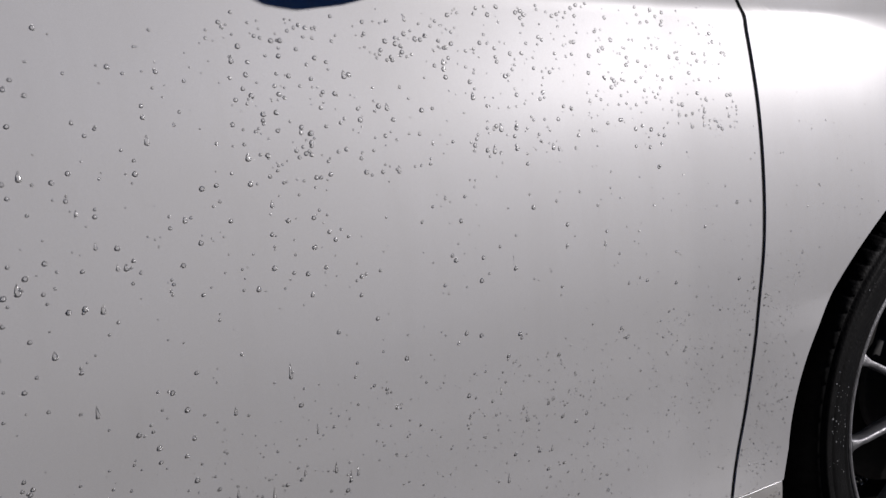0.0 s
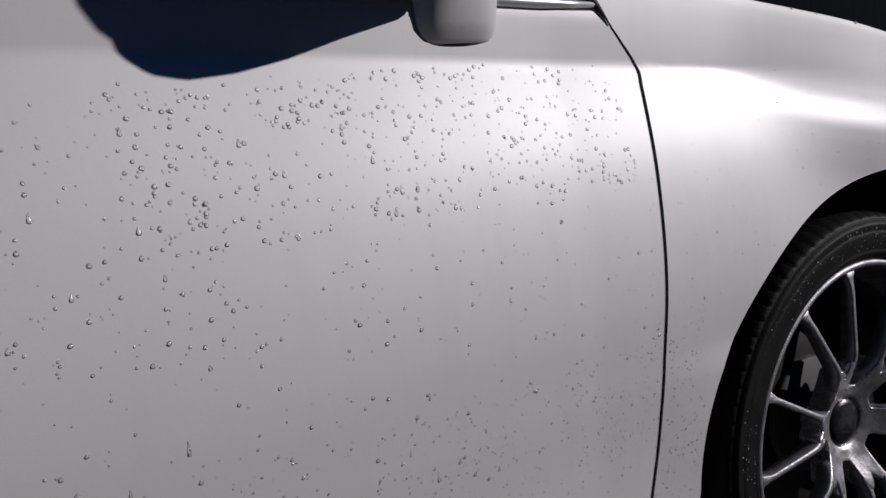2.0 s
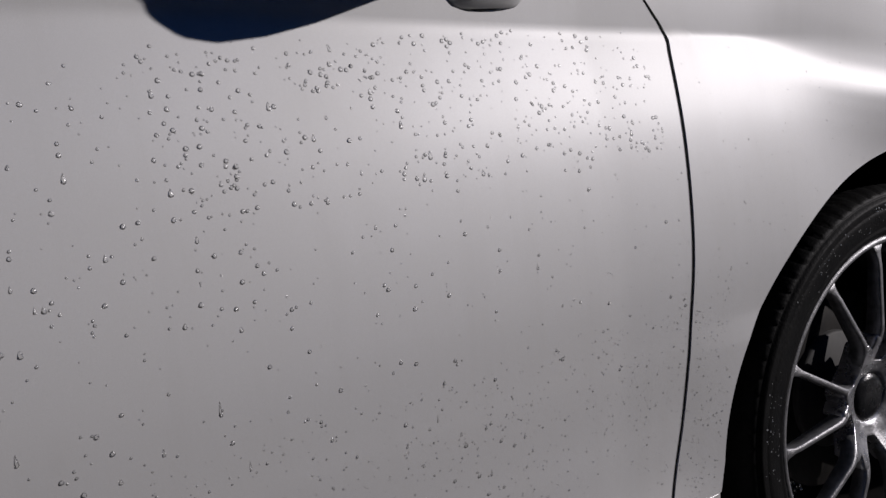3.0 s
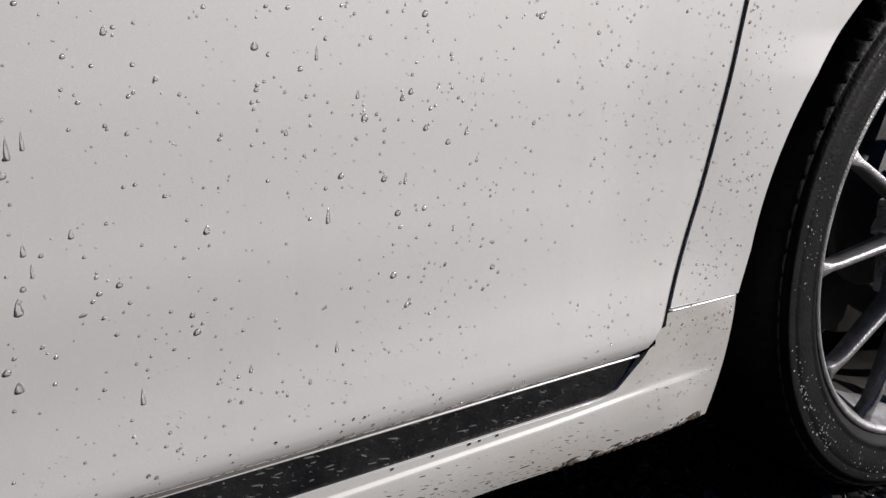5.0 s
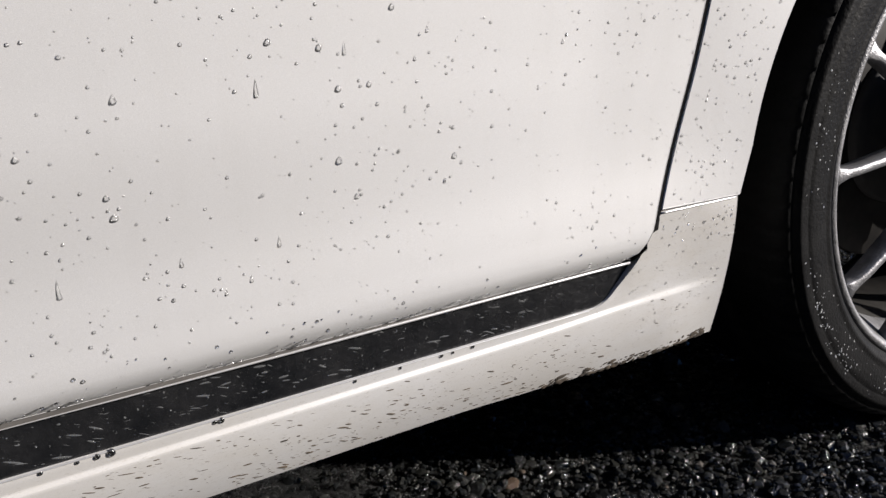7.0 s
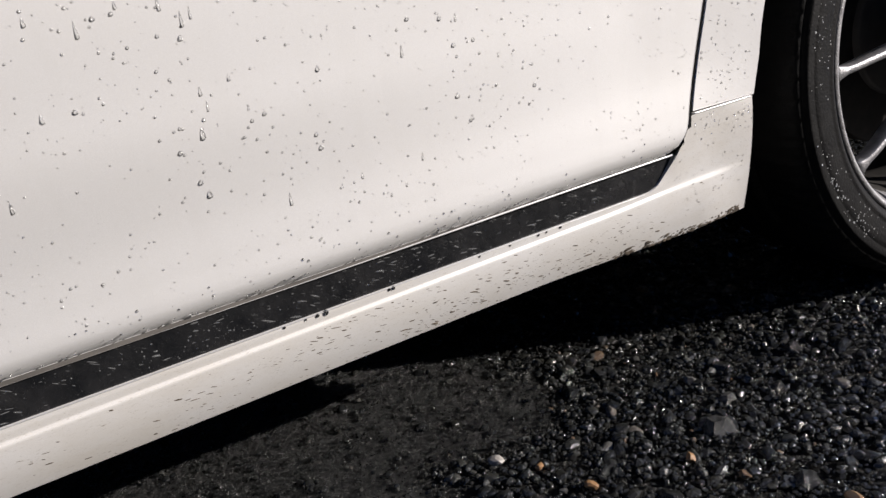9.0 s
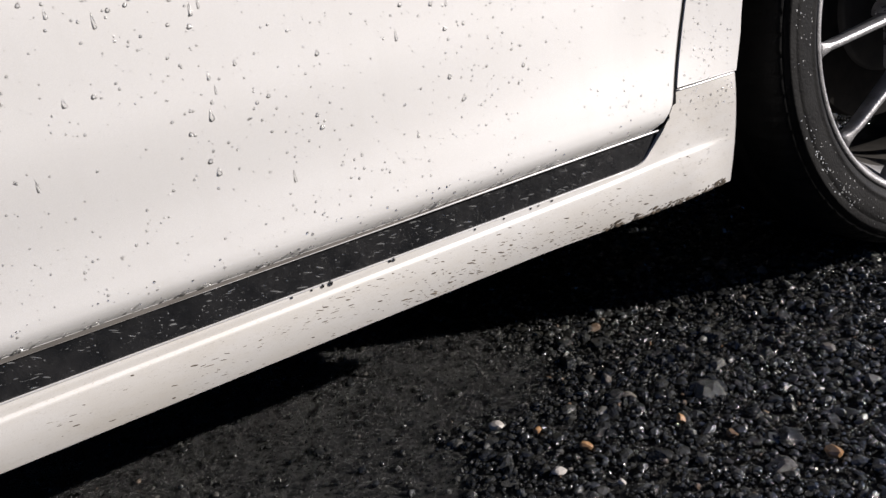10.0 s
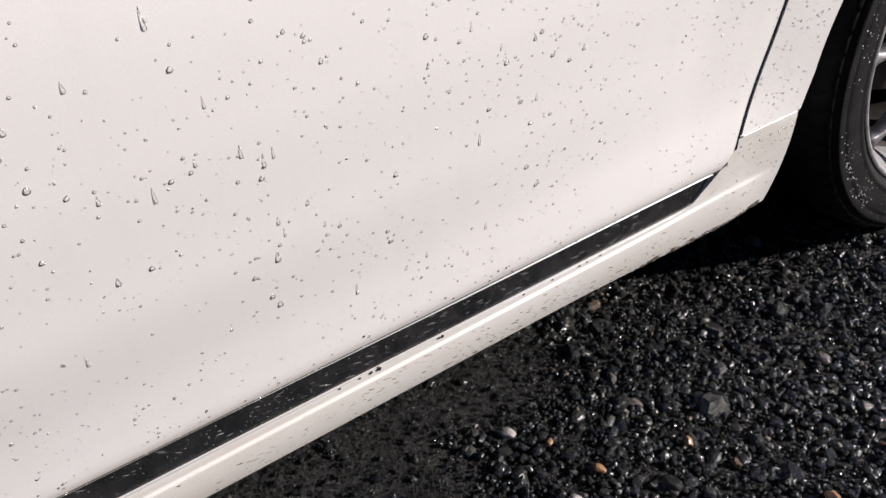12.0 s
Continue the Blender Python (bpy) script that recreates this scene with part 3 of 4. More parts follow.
for cx in (0.0, REAR):
    for side in (0, 1):
        pr = []
        for k in range(60):
            w = radians(-22 + 224 * k / 59)
            r = 0.425
            row = []
            for q in range(10):
                d = 0.008 + 0.28 * q / 9
                row.append((cx + r * math.cos(w), d if not side else 2 * HALF - d, ARCH_Z - 0.01 + 0.375 * math.sin(w)))
            pr.append(row)
        sheet("wheel_liner", pr, DARK, car, "black plastic wheel arch liner")
        bm = block((0.9, 0.02, 0.62), 0.003)
        bmesh.ops.translate(bm, vec=(cx, 0.29 if not side else 2 * HALF - 0.29, 0.46), verts=bm.verts)
        part("wheel_housing", bm, DARK, car)


# ------------------------------------------------------------------ wheels
SPOKE_MID, SPOKE_HALF = 108.5, 14.2


def face_y(r):
    """How far the wheel's face lies behind the rim's lip: flush, then dished round the hub."""
    return 0.001 + 0.034 * (1 - smooth_step(0.028, 0.122, r))


def spoke_bm(end_deg, root_deg):
    """One slim spoke, a tapered bar with a bevelled face, from the hub to the rim."""
    bm = bmesh.new()
    rings = []
    p0 = Vector((0.074 * math.cos(radians(root_deg)), 0, 0.074 * math.sin(radians(root_deg))))
    p1 = Vector((0.2385 * math.cos(radians(end_deg)), 0, 0.2385 * math.sin(radians(end_deg))))
    t = Vector((-(p1 - p0).z, 0, (p1 - p0).x)).normalized()
    for k in range(17):
        s = k / 16
        c = p0.lerp(p1, s)
        y = face_y(c.length) + 0.0035 * smooth_step(0.80, 1.0, s)
        wide = 0.0044 + 0.0070 * max(0.0, 1 - s / 0.32) ** 2 + 0.0095 * max(0.0, (s - 0.86) / 0.14) ** 2
        deep = 0.026 - 0.010 * s
        ring = []
        for u, v in ((-1, 0.10), (-0.70, 0), (0.70, 0), (1, 0.10), (0.8, 1), (-0.8, 1)):
            ring.append(bm.verts.new(c + t * (u * wide) + Vector((0, y + v * deep, 0))))
        rings.append(ring)
    for a, b in zip(rings, rings[1:]):
        for k in range(6):
            bm.faces.new((a[k], a[(k + 1) % 6], b[(k + 1) % 6], b[k]))
    bm.faces.new(rings[0][::-1])
    bm.faces.new(rings[-1])
    return bm


def build_wheel():
    w = new("wheel")
    w.parent = car
    tagged(w, "wet black tyre on a twelve-spoke alloy wheel")
    R, T = 0.320, 0.2525
    prof = [(0.238, 0.010), (0.246, 0.003), (0.2495, -0.001), (0.2525, -0.0045), (0.2560, -0.0066), (0.2580, -0.0084), (0.2610, -0.0088), (0.2630, -0.0082), (0.266, -0.0088), (0.276, -0.0108), (0.285, -0.0118),
            (0.2895, -0.0118), (0.2905, -0.0113), (0.2925, -0.0112), (0.2935, -0.0116), (0.2975, -0.0111), (0.2990, -0.0114), (0.3010, -0.0110), (0.3020, -0.0100), (0.3055, -0.0080), (0.3062, -0.0062), (0.3074, -0.0060), (0.3082, -0.0062), (0.3125, -0.001), (0.3165, 0.007), (0.319, 0.018), (R, 0.034), (R, 0.062)]
    for g in (0.066, 0.104, 0.142):
        prof += [(R, g), (R - 0.007, g + 0.002), (R - 0.007, g + 0.009), (R, g + 0.011)]
    prof += [(R, 0.182), (0.317, 0.198), (0.307, 0.212), (0.285, 0.217), (0.256, 0.212), (0.238, 0.200)]
    steps = 84 * 6
    v, f = lathe(prof, steps)
    v = np.array(v)
    n = len(prof)
    for k in range(steps):
        # cross grooves cut into both shoulders of the tread
        for j, (r, y) in enumerate(prof):
            if r > 0.3085 and (-0.003 < y < 0.05 or y > 0.175):
                kk = (k + int(y * 90)) % 6
                if kk == 0:
                    q = 1 - 0.0028 / r
                    v[k * n + j, 0] *= q
                    v[k * n + j, 2] *= q
    tyre = hang("tyre", mesh_of("tyre", v, f, RUBBER), w, "wet black low-profile tyre")
    v, f = lathe([(0.250, 0.0045), (0.2480, -0.0005), (0.2445, -0.0025), (0.2405, -0.0010), (0.2375, 0.004), (0.2345, 0.012), (0.231, 0.020), (0.2275, 0.026), (0.2235, 0.034), (0.2195, 0.046), (0.2185, 0.052)], 160)
    rim = hang("rim", mesh_of("rim", v, f, ALLOY), w, "polished alloy rim")
    # the barrel takes the dark copy, so its shade is painted in
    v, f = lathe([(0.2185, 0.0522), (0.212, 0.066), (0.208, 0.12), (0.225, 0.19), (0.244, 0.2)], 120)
    hang("rim_barrel", mesh_of("rim_barrel", v, f, ALLOY_SHADE), w, "alloy inner barrel, coloured dark for the shade behind the spokes")
    for k in range(6):
        mid = SPOKE_MID + 60 * k
        for s in (-1, 1):
            part("spoke", spoke_bm(mid + s * SPOKE_HALF, mid + s * 8.0), ALLOY, w)
    # dished hub and round cap
    seat = [(0.0, 0.044), (0.0336, 0.044), (0.0361, 0.0375), (0.0386, 0.0348)]
    body = [(0.0, 0.0), (0.15, 0.0), (0.32, 0.0), (0.50, 0.0), (0.68, 0.0), (0.84, 0.0), (0.94, 0.0006), (0.985, 0.003), (1.0, 0.008), (0.97, 0.035)]
    steps = 360
    v, f = lathe(seat + body, steps)
    v, n = np.array(v), len(seat) + len(body)
    for k in range(steps):
        # six arms run out to the forks of the spokes, with round hollows between them
        t = 2 * math.pi * k / steps
        d = (360 * k / steps - SPOKE_MID + 30) % 60 - 30
        reach = 0.058 + 0.050 * math.exp(-(max(0.0, abs(d) - 9.0) / 6.5) ** 2) - 0.016 * math.exp(-(d / 4.0) ** 2)
        for j, (r, y) in enumerate(seat):
            v[k * n + j] = (r * math.cos(t), y, r * math.sin(t))
        for j, (q, y) in enumerate(body):
            r = 0.042 + (reach - 0.042) * q
            v[k * n + len(seat) + j] = (r * math.cos(t), face_y(r) - 0.0006 + y, r * math.sin(t))
    hub = hang("hub", mesh_of("hub", v, f, ALLOY_WET), w, "wet star-shaped alloy hub")
    v, f = lathe([(0.0, 0.0295), (0.015, 0.0300), (0.027, 0.0315), (0.0345, 0.0345), (0.0370, 0.0385), (0.0375, 0.058)], 64)
    hang("centre_cap", mesh_of("centre_cap", v, f, TRIM), w, "black centre cap")
    v, f = lathe([(0.07, 0.098), (0.155, 0.098), (0.157, 0.100), (0.157, 0.122), (0.155, 0.124), (0.07, 0.124)], 96)
    hang("brake_disc", mesh_of("brake_disc", v, f, IRON), w, "brake disc, coloured near-black for the shade inside the wheel")
    v, f = lathe([(0.0, 0.088), (0.088, 0.088), (0.092, 0.092), (0.092, 0.12)], 48)
    hang("hub_flange", mesh_of("hub_flange", v, f, DARK), w)
    bm = block((0.075, 0.075, 0.19), 0.012, 3)
    bmesh.ops.translate(bm, vec=(0.135, 0.108, 0.03), verts=bm.verts)
    part("brake_caliper", bm, IRON, w, "brake caliper, coloured near-black for the shade inside the wheel")
    v, f = lathe([(0.16, 0.165), (0.07, 0.16), (0.0, 0.16)], 48)
    hang("backing_plate", mesh_of("backing_plate", v, f, DARK), w)
    return w


wheel = build_wheel()
wheel.location = (0, 0, WHEEL_Z)
for m in (pose(REAR, 0.01, WHEEL_Z), pose(0, 2 * HALF, WHEEL_Z, 0, 0, 180), pose(REAR, 2 * HALF - 0.01, WHEEL_Z, 0, 0, 180)):
    copy_thing(wheel, m)

# ------------------------------------------------------------------ door mirror
mirror = new("door_mirror")
mirror.parent = car
tagged(mirror, "silver door mirror on a curved foot")


def rounded_loft(sections, sides=28, power=2.6):
    """Superellipse rings: centre, two half axes as vectors."""
    bm = bmesh.new()
    rings = []
    for c, u, v in sections:
        c, u, v = Vector(c), Vector(u), Vector(v)
        ring = []
        for k in range(sides):
            a = 2 * math.pi * k / sides
            ca, sa = math.cos(a), math.sin(a)
            ring.append(bm.verts.new(c + u * math.copysign(abs(ca) ** (2 / power), ca) + v * math.copysign(abs(sa) ** (2 / power), sa)))
        rings.append(ring)
    for a, b in zip(rings, rings[1:]):
        for k in range(sides):
            bm.faces.new((a[k], a[(k + 1) % sides], b[(k + 1) % sides], b[k]))
    bm.faces.new(rings[0][::-1])
    bm.faces.new(rings[-1])
    return bm


foot = [((-0.664, 0.002, z), (hx + 0.004, 0, 0), (0, hy, 0)) for z, hx, hy in
        ((0.8862, 0.0405, 0.0270), (0.8872, 0.0432, 0.0295), (0.8900, 0.0448, 0.032), (0.895, 0.0462, 0.037), (0.905, 0.0475, 0.043), (0.925, 0.048, 0.049), (0.947, 0.049, 0.058), (0.975, 0.050, 0.078), (1.005, 0.048, 0.105))]
part("mirror_foot", rounded_loft(foot), PAINT, mirror)
head = []
for y, low, high, hx in ((-0.060, 0.955, 1.040, 0.030), (-0.068, 0.936, 1.075, 0.036), (-0.108, 0.949, 1.10, 0.036), (-0.148, 0.960, 1.12, 0.036), (-0.183, 0.972, 1.13, 0.034), (-0.206, 0.984, 1.135, 0.031),
                        (-0.217, 0.995, 1.136, 0.028), (-0.223, 1.009, 1.137, 0.026), (-0.227, 1.026, 1.135, 0.024), (-0.237, 1.042, 1.13, 0.022), (-0.245, 1.060, 1.125, 0.018), (-0.248, 1.088, 1.115, 0.010)):
    head.append(((-0.680 + 0.04 * (y + 0.02), y, (low + high) / 2), (hx, 0, 0), (0, 0, (high - low) / 2)))
part("mirror_shell", rounded_loft(head), PAINT, mirror)
bm = block((0.006, 0.08, 0.07), 0.002)
bmesh.ops.translate(bm, vec=(-0.722, -0.160, 1.055), verts=bm.verts)
part("mirror_glass", bm, CHROME, mirror, "mirror glass")
part("foot_gasket", rounded_loft([((-0.668, 0.002, 0.8850), (0.0370, 0, 0), (0, 0.0238, 0)), ((-0.668, 0.002, 0.8857), (0.0390, 0, 0), (0, 0.0252, 0)), ((-0.668, 0.002, 0.8868), (0.0395, 0, 0), (0, 0.0255, 0))]), DARK, mirror, "black gasket")

# ------------------------------------------------------------------ ground
rng = np.random.default_rng(7)


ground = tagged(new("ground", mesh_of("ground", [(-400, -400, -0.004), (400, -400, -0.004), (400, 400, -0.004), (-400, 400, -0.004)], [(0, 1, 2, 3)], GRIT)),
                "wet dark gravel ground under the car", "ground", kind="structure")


def ico(level):
    bm = bmesh.new()
    bmesh.ops.create_icosphere(bm, subdivisions=level, radius=1.0)
    v = np.array([q.co[:] for q in bm.verts])
    f = [tuple(q.index for q in p.verts) for p in bm.faces]
    bm.free()
    return v, np.array(f)


def stones_mesh(name, places, sizes, level, mat, smooth):
    """Many angular pebbles in one mesh."""
    v, f = ico(level)
    n, m = len(places), len(v)
    w = rng.normal(size=(n, 6, 3))
    w /= np.linalg.norm(w, axis=2)[:, :, None]
    cut = rng.uniform(0.55, 0.95, (n, 6))
    P = np.repeat(v[None], n, 0) * (1 + rng.uniform(-0.1, 0.1, (n, m, 1)))
    for k in range(6):
        d = np.einsum("nmi,ni->nm", P, w[:, k])
        over = np.clip(d - cut[:, k:k + 1], 0, None)
        P -= over[:, :, None] * w[:, k][:, None, :]
    P *= rng.uniform(0.65, 1.25, (n, 1, 3)) * np.array([1, 1, 0.75])
    a = rng.uniform(0, 6.283, n)
    c, s = np.cos(a)[:, None], np.sin(a)[:, None]
    X, Y = P[:, :, 0] * c - P[:, :, 1] * s, P[:, :, 0] * s + P[:, :, 1] * c
    P = np.stack([X, Y, P[:, :, 2]], 2) * sizes[:, None, None] + places[:, None, :]
    F = (f[None] + (np.arange(n) * m)[:, None, None]).reshape(-1, 3)
    me = bpy.data.meshes.new(name)
    me.vertices.add(n * m)
    me.vertices.foreach_set("co", P.reshape(-1).astype(np.float32))
    me.loops.add(len(F) * 3)
    me.loops.foreach_set("vertex_index", F.reshape(-1).astype(np.int32))
    me.polygons.add(len(F))
    me.polygons.foreach_set("loop_start", np.arange(0, len(F) * 3, 3, dtype=np.int32))
    me.polygons.foreach_set("use_smooth", np.full(len(F), smooth))
    me.materials.append(mat)
    me.update(calc_edges=True)
    return me


def scatter(n, x0, x1, y0, y1, lo, hi, bias, sink):
    s = lo + (hi - lo) * rng.random(n) ** bias
    p = np.stack([rng.uniform(x0, x1, n), rng.uniform(y0, y1, n), s * sink], 1)
    return p, s


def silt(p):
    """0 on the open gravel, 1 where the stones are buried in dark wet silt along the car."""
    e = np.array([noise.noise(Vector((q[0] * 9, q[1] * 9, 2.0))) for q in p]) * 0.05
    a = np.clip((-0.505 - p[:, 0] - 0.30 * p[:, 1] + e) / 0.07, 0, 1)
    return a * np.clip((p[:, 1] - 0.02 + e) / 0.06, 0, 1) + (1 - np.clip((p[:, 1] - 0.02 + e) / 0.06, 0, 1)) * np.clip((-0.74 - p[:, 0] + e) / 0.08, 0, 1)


p, s = scatter(44000, -1.35, 0.6, -0.50, 0.55, 0.0015, 0.0046, 1.5, 0.25)
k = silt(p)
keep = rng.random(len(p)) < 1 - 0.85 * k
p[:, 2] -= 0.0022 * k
tagged(new("fine_gravel", stones_mesh("fine_gravel", p[keep], s[keep], 1, STONE, False)), "fine wet dark gravel", "gravel", kind="stuff")
p, s = scatter(9500, -1.35, 0.6, -0.50, 0.55, 0.0038, 0.0095, 1.9, -0.10)
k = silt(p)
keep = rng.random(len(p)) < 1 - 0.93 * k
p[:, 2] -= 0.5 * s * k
tagged(new("coarse_gravel", stones_mesh("coarse_gravel", p[keep], s[keep], 2, STONE, False)), "coarse wet dark gravel", "gravel", kind="stuff")
p, s = scatter(9000, -3.0, 1.8, -2.2, 2.2, 0.005, 0.016, 1.5, 0.1)
keep = ~((p[:, 0] > -1.3) & (p[:, 0] < 0.55) & (abs(p[:, 1]) < 0.45))
tagged(new("outer_gravel", stones_mesh("outer_gravel", p[keep], s[keep], 1, STONE, False)), "wet dark gravel round the car", "gravel", kind="stuff")
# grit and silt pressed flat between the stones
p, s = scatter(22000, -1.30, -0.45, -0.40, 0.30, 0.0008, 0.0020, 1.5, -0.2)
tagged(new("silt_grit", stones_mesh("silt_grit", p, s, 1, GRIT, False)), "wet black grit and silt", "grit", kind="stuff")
# larger stones, each a piece of its own
shapes = [stones_mesh("stone", np.zeros((1, 3)), np.ones(1), 2, STONE, False) for _ in range(14)]
for k in range(260):
    st = new("stone", shapes[k % 14])
    st.parent = ground
    r = 0.0065 + 0.0105 * rng.random() ** 1.6
    spot = (0.45 - 1.16 * rng.random(), rng.uniform(-0.45, 0.24))
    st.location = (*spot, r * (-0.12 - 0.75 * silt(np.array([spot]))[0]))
    st.scale = (r, r, r)
    st.rotation_euler = (rng.uniform(-0.5, 0.5), rng.uniform(-0.5, 0.5), rng.uniform(0, 6.28))
for x, y, r, mat in ((-0.719, 0.026, 0.0085, PALE), (-0.689, -0.011, 0.0055, OCHRE), (-0.668, -0.069, 0.008, OCHRE), (-0.711, -0.084, 0.0065, PALE), (-0.675, -0.136, 0.0055, PALE), (-0.502, -0.228, 0.010, OCHRE), (-0.568, -0.097, 0.007, OCHRE), (-0.347, 0.014, 0.004, PALE)):
    me = stones_mesh("stone", np.zeros((1, 3)), np.ones(1), 2, mat, False)
    st = new("stone", me)
    st.parent = ground
    st.location, st.scale = (x, y, r * 0.6), (r, r, r)

# ------------------------------------------------------------------ backdrop beyond the car
bm = block((22, 0.2, 5.0), 0.01)
bmesh.ops.translate(bm, vec=(4, 4.6, 2.5), verts=bm.verts)
wall = new("wall_far")
tagged(wall, "boarded wall beyond the car, its shade put into near-black colour", "wall", kind="structure")
part("wall_face", bm, BOARDS, wall)

# unseen wall added behind the camera to keep low sky light off the car
bm = block((16, 0.2, 4.2), 0.01)
bmesh.ops.translate(bm, vec=(-6.0, -4.2, 2.1), verts=bm.verts)
wall = new("wall_near")
tagged(wall, "plain dark wall added out of view to cut the sky's fill light", "wall", kind="structure")
part("wall_face", bm, BOARDS, wall)
# lower added wall, also out of view, that lets the sun pass
bm = block((16, 0.2, 2.3), 0.01)
bmesh.ops.translate(bm, vec=(10.0, -4.2, 1.15), verts=bm.verts)
wall = new("wall_low")
tagged(wall, "plain low dark wall added out of view to cut the sky's fill light", "wall", kind="structure")
part("wall_face", bm, BOARDS, wall)

# ------------------------------------------------------------------ water
def beads_mesh(name, P, Nrm, R, drop, mat=WATER):
    """Domes of water on a surface: places, normals, radii, and how far each hangs."""
    segs, rings = 12, 4
    base = [(0.0, 0.0, 1.0)]
    for rad, high in ((0.50, 0.84), (0.82, 0.46), (0.93, 0.21), (1.0, 0.0)):
        base += [(rad * math.cos(2 * math.pi * q / segs), rad * math.sin(2 * math.pi * q / segs), high) for q in range(segs)]
    base = np.array(base)
    faces = [(0, 1 + q, 1 + (q + 1) % segs) for q in range(segs)]
    for k in range(rings - 1):
        o = 1 + k * segs
        for q in range(segs):
            q2 = (q + 1) % segs
            faces += [(o + q, o + segs + q, o + segs + q2), (o + q, o + segs + q2, o + q2)]
    o = 1 + (rings - 1) * segs
    faces += [(o, o + q + 1, o + q) for q in range(1, segs - 1)]
    faces = np.array(faces)
    n, m = len(P), len(base)
    up = np.tile(np.array([0.0, 0.0, 1.0]), (n, 1))
    V = up - Nrm * np.sum(up * Nrm, 1)[:, None]
    V /= np.linalg.norm(V, axis=1)[:, None] + 1e-9
    U = np.cross(V, Nrm)
    wob = 1 + 0.09 * np.sin(rng.uniform(0, 6.28, (n, 1)) + 2 * np.arctan2(base[:, 1], base[:, 0])[None]) * rng.random((n, 1))
    bx, by = base[:, 0][None] * wob, base[:, 1][None] * wob
    # hanging drops trail off upwards in a thin tail
    bx = bx * np.where(by > 0, 1.0 - 0.62 * np.clip(by, 0, 1) * np.clip(drop[:, None], 0, 1), 1.0)
    by = by * np.where(by > 0, 1.0 + drop[:, None], 1.0 + 0.15 * np.minimum(drop, 1.0)[:, None])
    h = base[:, 2][None] * (0.66 + 0.06 * np.minimum(drop, 1.5)[:, None] * (base[:, 1] < 0)[None])
    C = P[:, None] + R[:, None, None] * (bx[..., None] * U[:, None] + by[..., None] * V[:, None] + h[..., None] * Nrm[:, None]) - 0.00008 * Nrm[:, None]
    F = (faces[None] + (np.arange(n) * m)[:, None, None]).reshape(-1, 3)
    me = bpy.data.meshes.new(name)
    me.vertices.add(n * m)
    me.vertices.foreach_set("co", C.reshape(-1).astype(np.float32))
    me.loops.add(len(F) * 3)
    me.loops.foreach_set("vertex_index", F.reshape(-1).astype(np.int32))
    me.polygons.add(len(F))
    me.polygons.foreach_set("loop_start", np.arange(0, len(F) * 3, 3, dtype=np.int32))
    me.polygons.foreach_set("use_smooth", np.full(len(F), True))
    me.materials.append(mat)
    if mat is WATER:
        me.materials.append(WATER_RIM)
        rim = np.zeros(len(faces), dtype=np.int32)
        rim[segs * 3:segs * 7] = 1
        me.polygons.foreach_set("material_index", np.tile(rim, n))
    me.update(calc_edges=True)
    return me


def on_side(fn, x, z):
    e = 0.002
    y = fn(x, z)
    n = np.array([(fn(x + e, z) - fn(x - e, z)) / (2 * e), -1.0, (fn(x, z + e) - fn(x, z - e)) / (2 * e)])
    return (x, y, z), n / np.linalg.norm(n)


def wet(n, x0, x1, z0, z1, lo, hi, bias, clump=0.0):
    P, Q, R = [], [], []
    while len(P) < n:
        x, z = rng.uniform(x0, x1), rng.uniform(z0, z1)
        if clump and noise.noise(Vector((x * 9, z * 9, 3.0))) + 0.6 * rng.normal() < clump:
            continue
        g = gap_x(min(max(z, 0.28), 0.925))
        fn = side_y
        if x > g - 0.004:
            if x < g + 0.004:
                continue
            fn = fender_y
            if math.hypot(x / ARCH_A, max(0, z - ARCH_Z) / ARCH_B) < 1.02:
                continue
        elif z < door_bottom(x) + 0.004:
            continue
        p, q = on_side(fn, x, z)
        P.append(p), Q.append(q), R.append(lo + (hi - lo) * rng.random() ** bias)
    return P, Q, R


def water_thing(name, lots, label, mat=WATER):
    P = np.array([q for l in lots for q in l[0]])
    Nn = np.array([q for l in lots for q in l[1]])
    R = np.array([q for l in lots for q in l[2]])
    drop = np.where((R > 0.0011) & (rng.random(len(R)) < 0.10), rng.uniform(0.5, 2.2, len(R)), rng.uniform(0, 0.22, len(R)))
    tagged(new(name, beads_mesh(name, P, Nn, R, drop, mat)), label, "water drops", kind="stuff")


lots = [wet(620, -0.98, -0.47, 0.735, 0.866, 0.0007, 0.0022, 1.4, -0.6),
        wet(260, -1.30, -0.92, 0.66, 0.86, 0.0007, 0.0021, 1.6, -0.3),
        wet(360, -1.25, -0.45, 0.50, 0.74, 0.0006, 0.0020, 2.4, 0.0),
        wet(1900, -1.25, -0.40, 0.296, 0.56, 0.0004, 0.0012, 2.2, -0.4),
        wet(190, -1.30, -0.60, 0.36, 0.72, 0.0008, 0.0022, 1.5, -0.1),
        wet(150, -0.475, -0.39, 0.33, 0.60, 0.0005, 0.0013, 2.0),
        wet(170, -0.42, 0.1, 0.45, 0.84, 0.0004, 0.0011, 2.0)]
P, Q, R = [], [], []
for k in range(110):
    # front end of the sill
    x, z = rng.uniform(-0.50, -0.405), rng.uniform(0.215, 0.318)
    if z > sill_top(x) - 0.004:
        continue
    p, q = on_side(lambda a, b: sill_y(a, b), x, z)
    P.append(p), Q.append(q), R.append(0.0004 + 0.0008 * rng.random() ** 2)
lots.append((P, Q, R))
P, Q, R = [], [], []
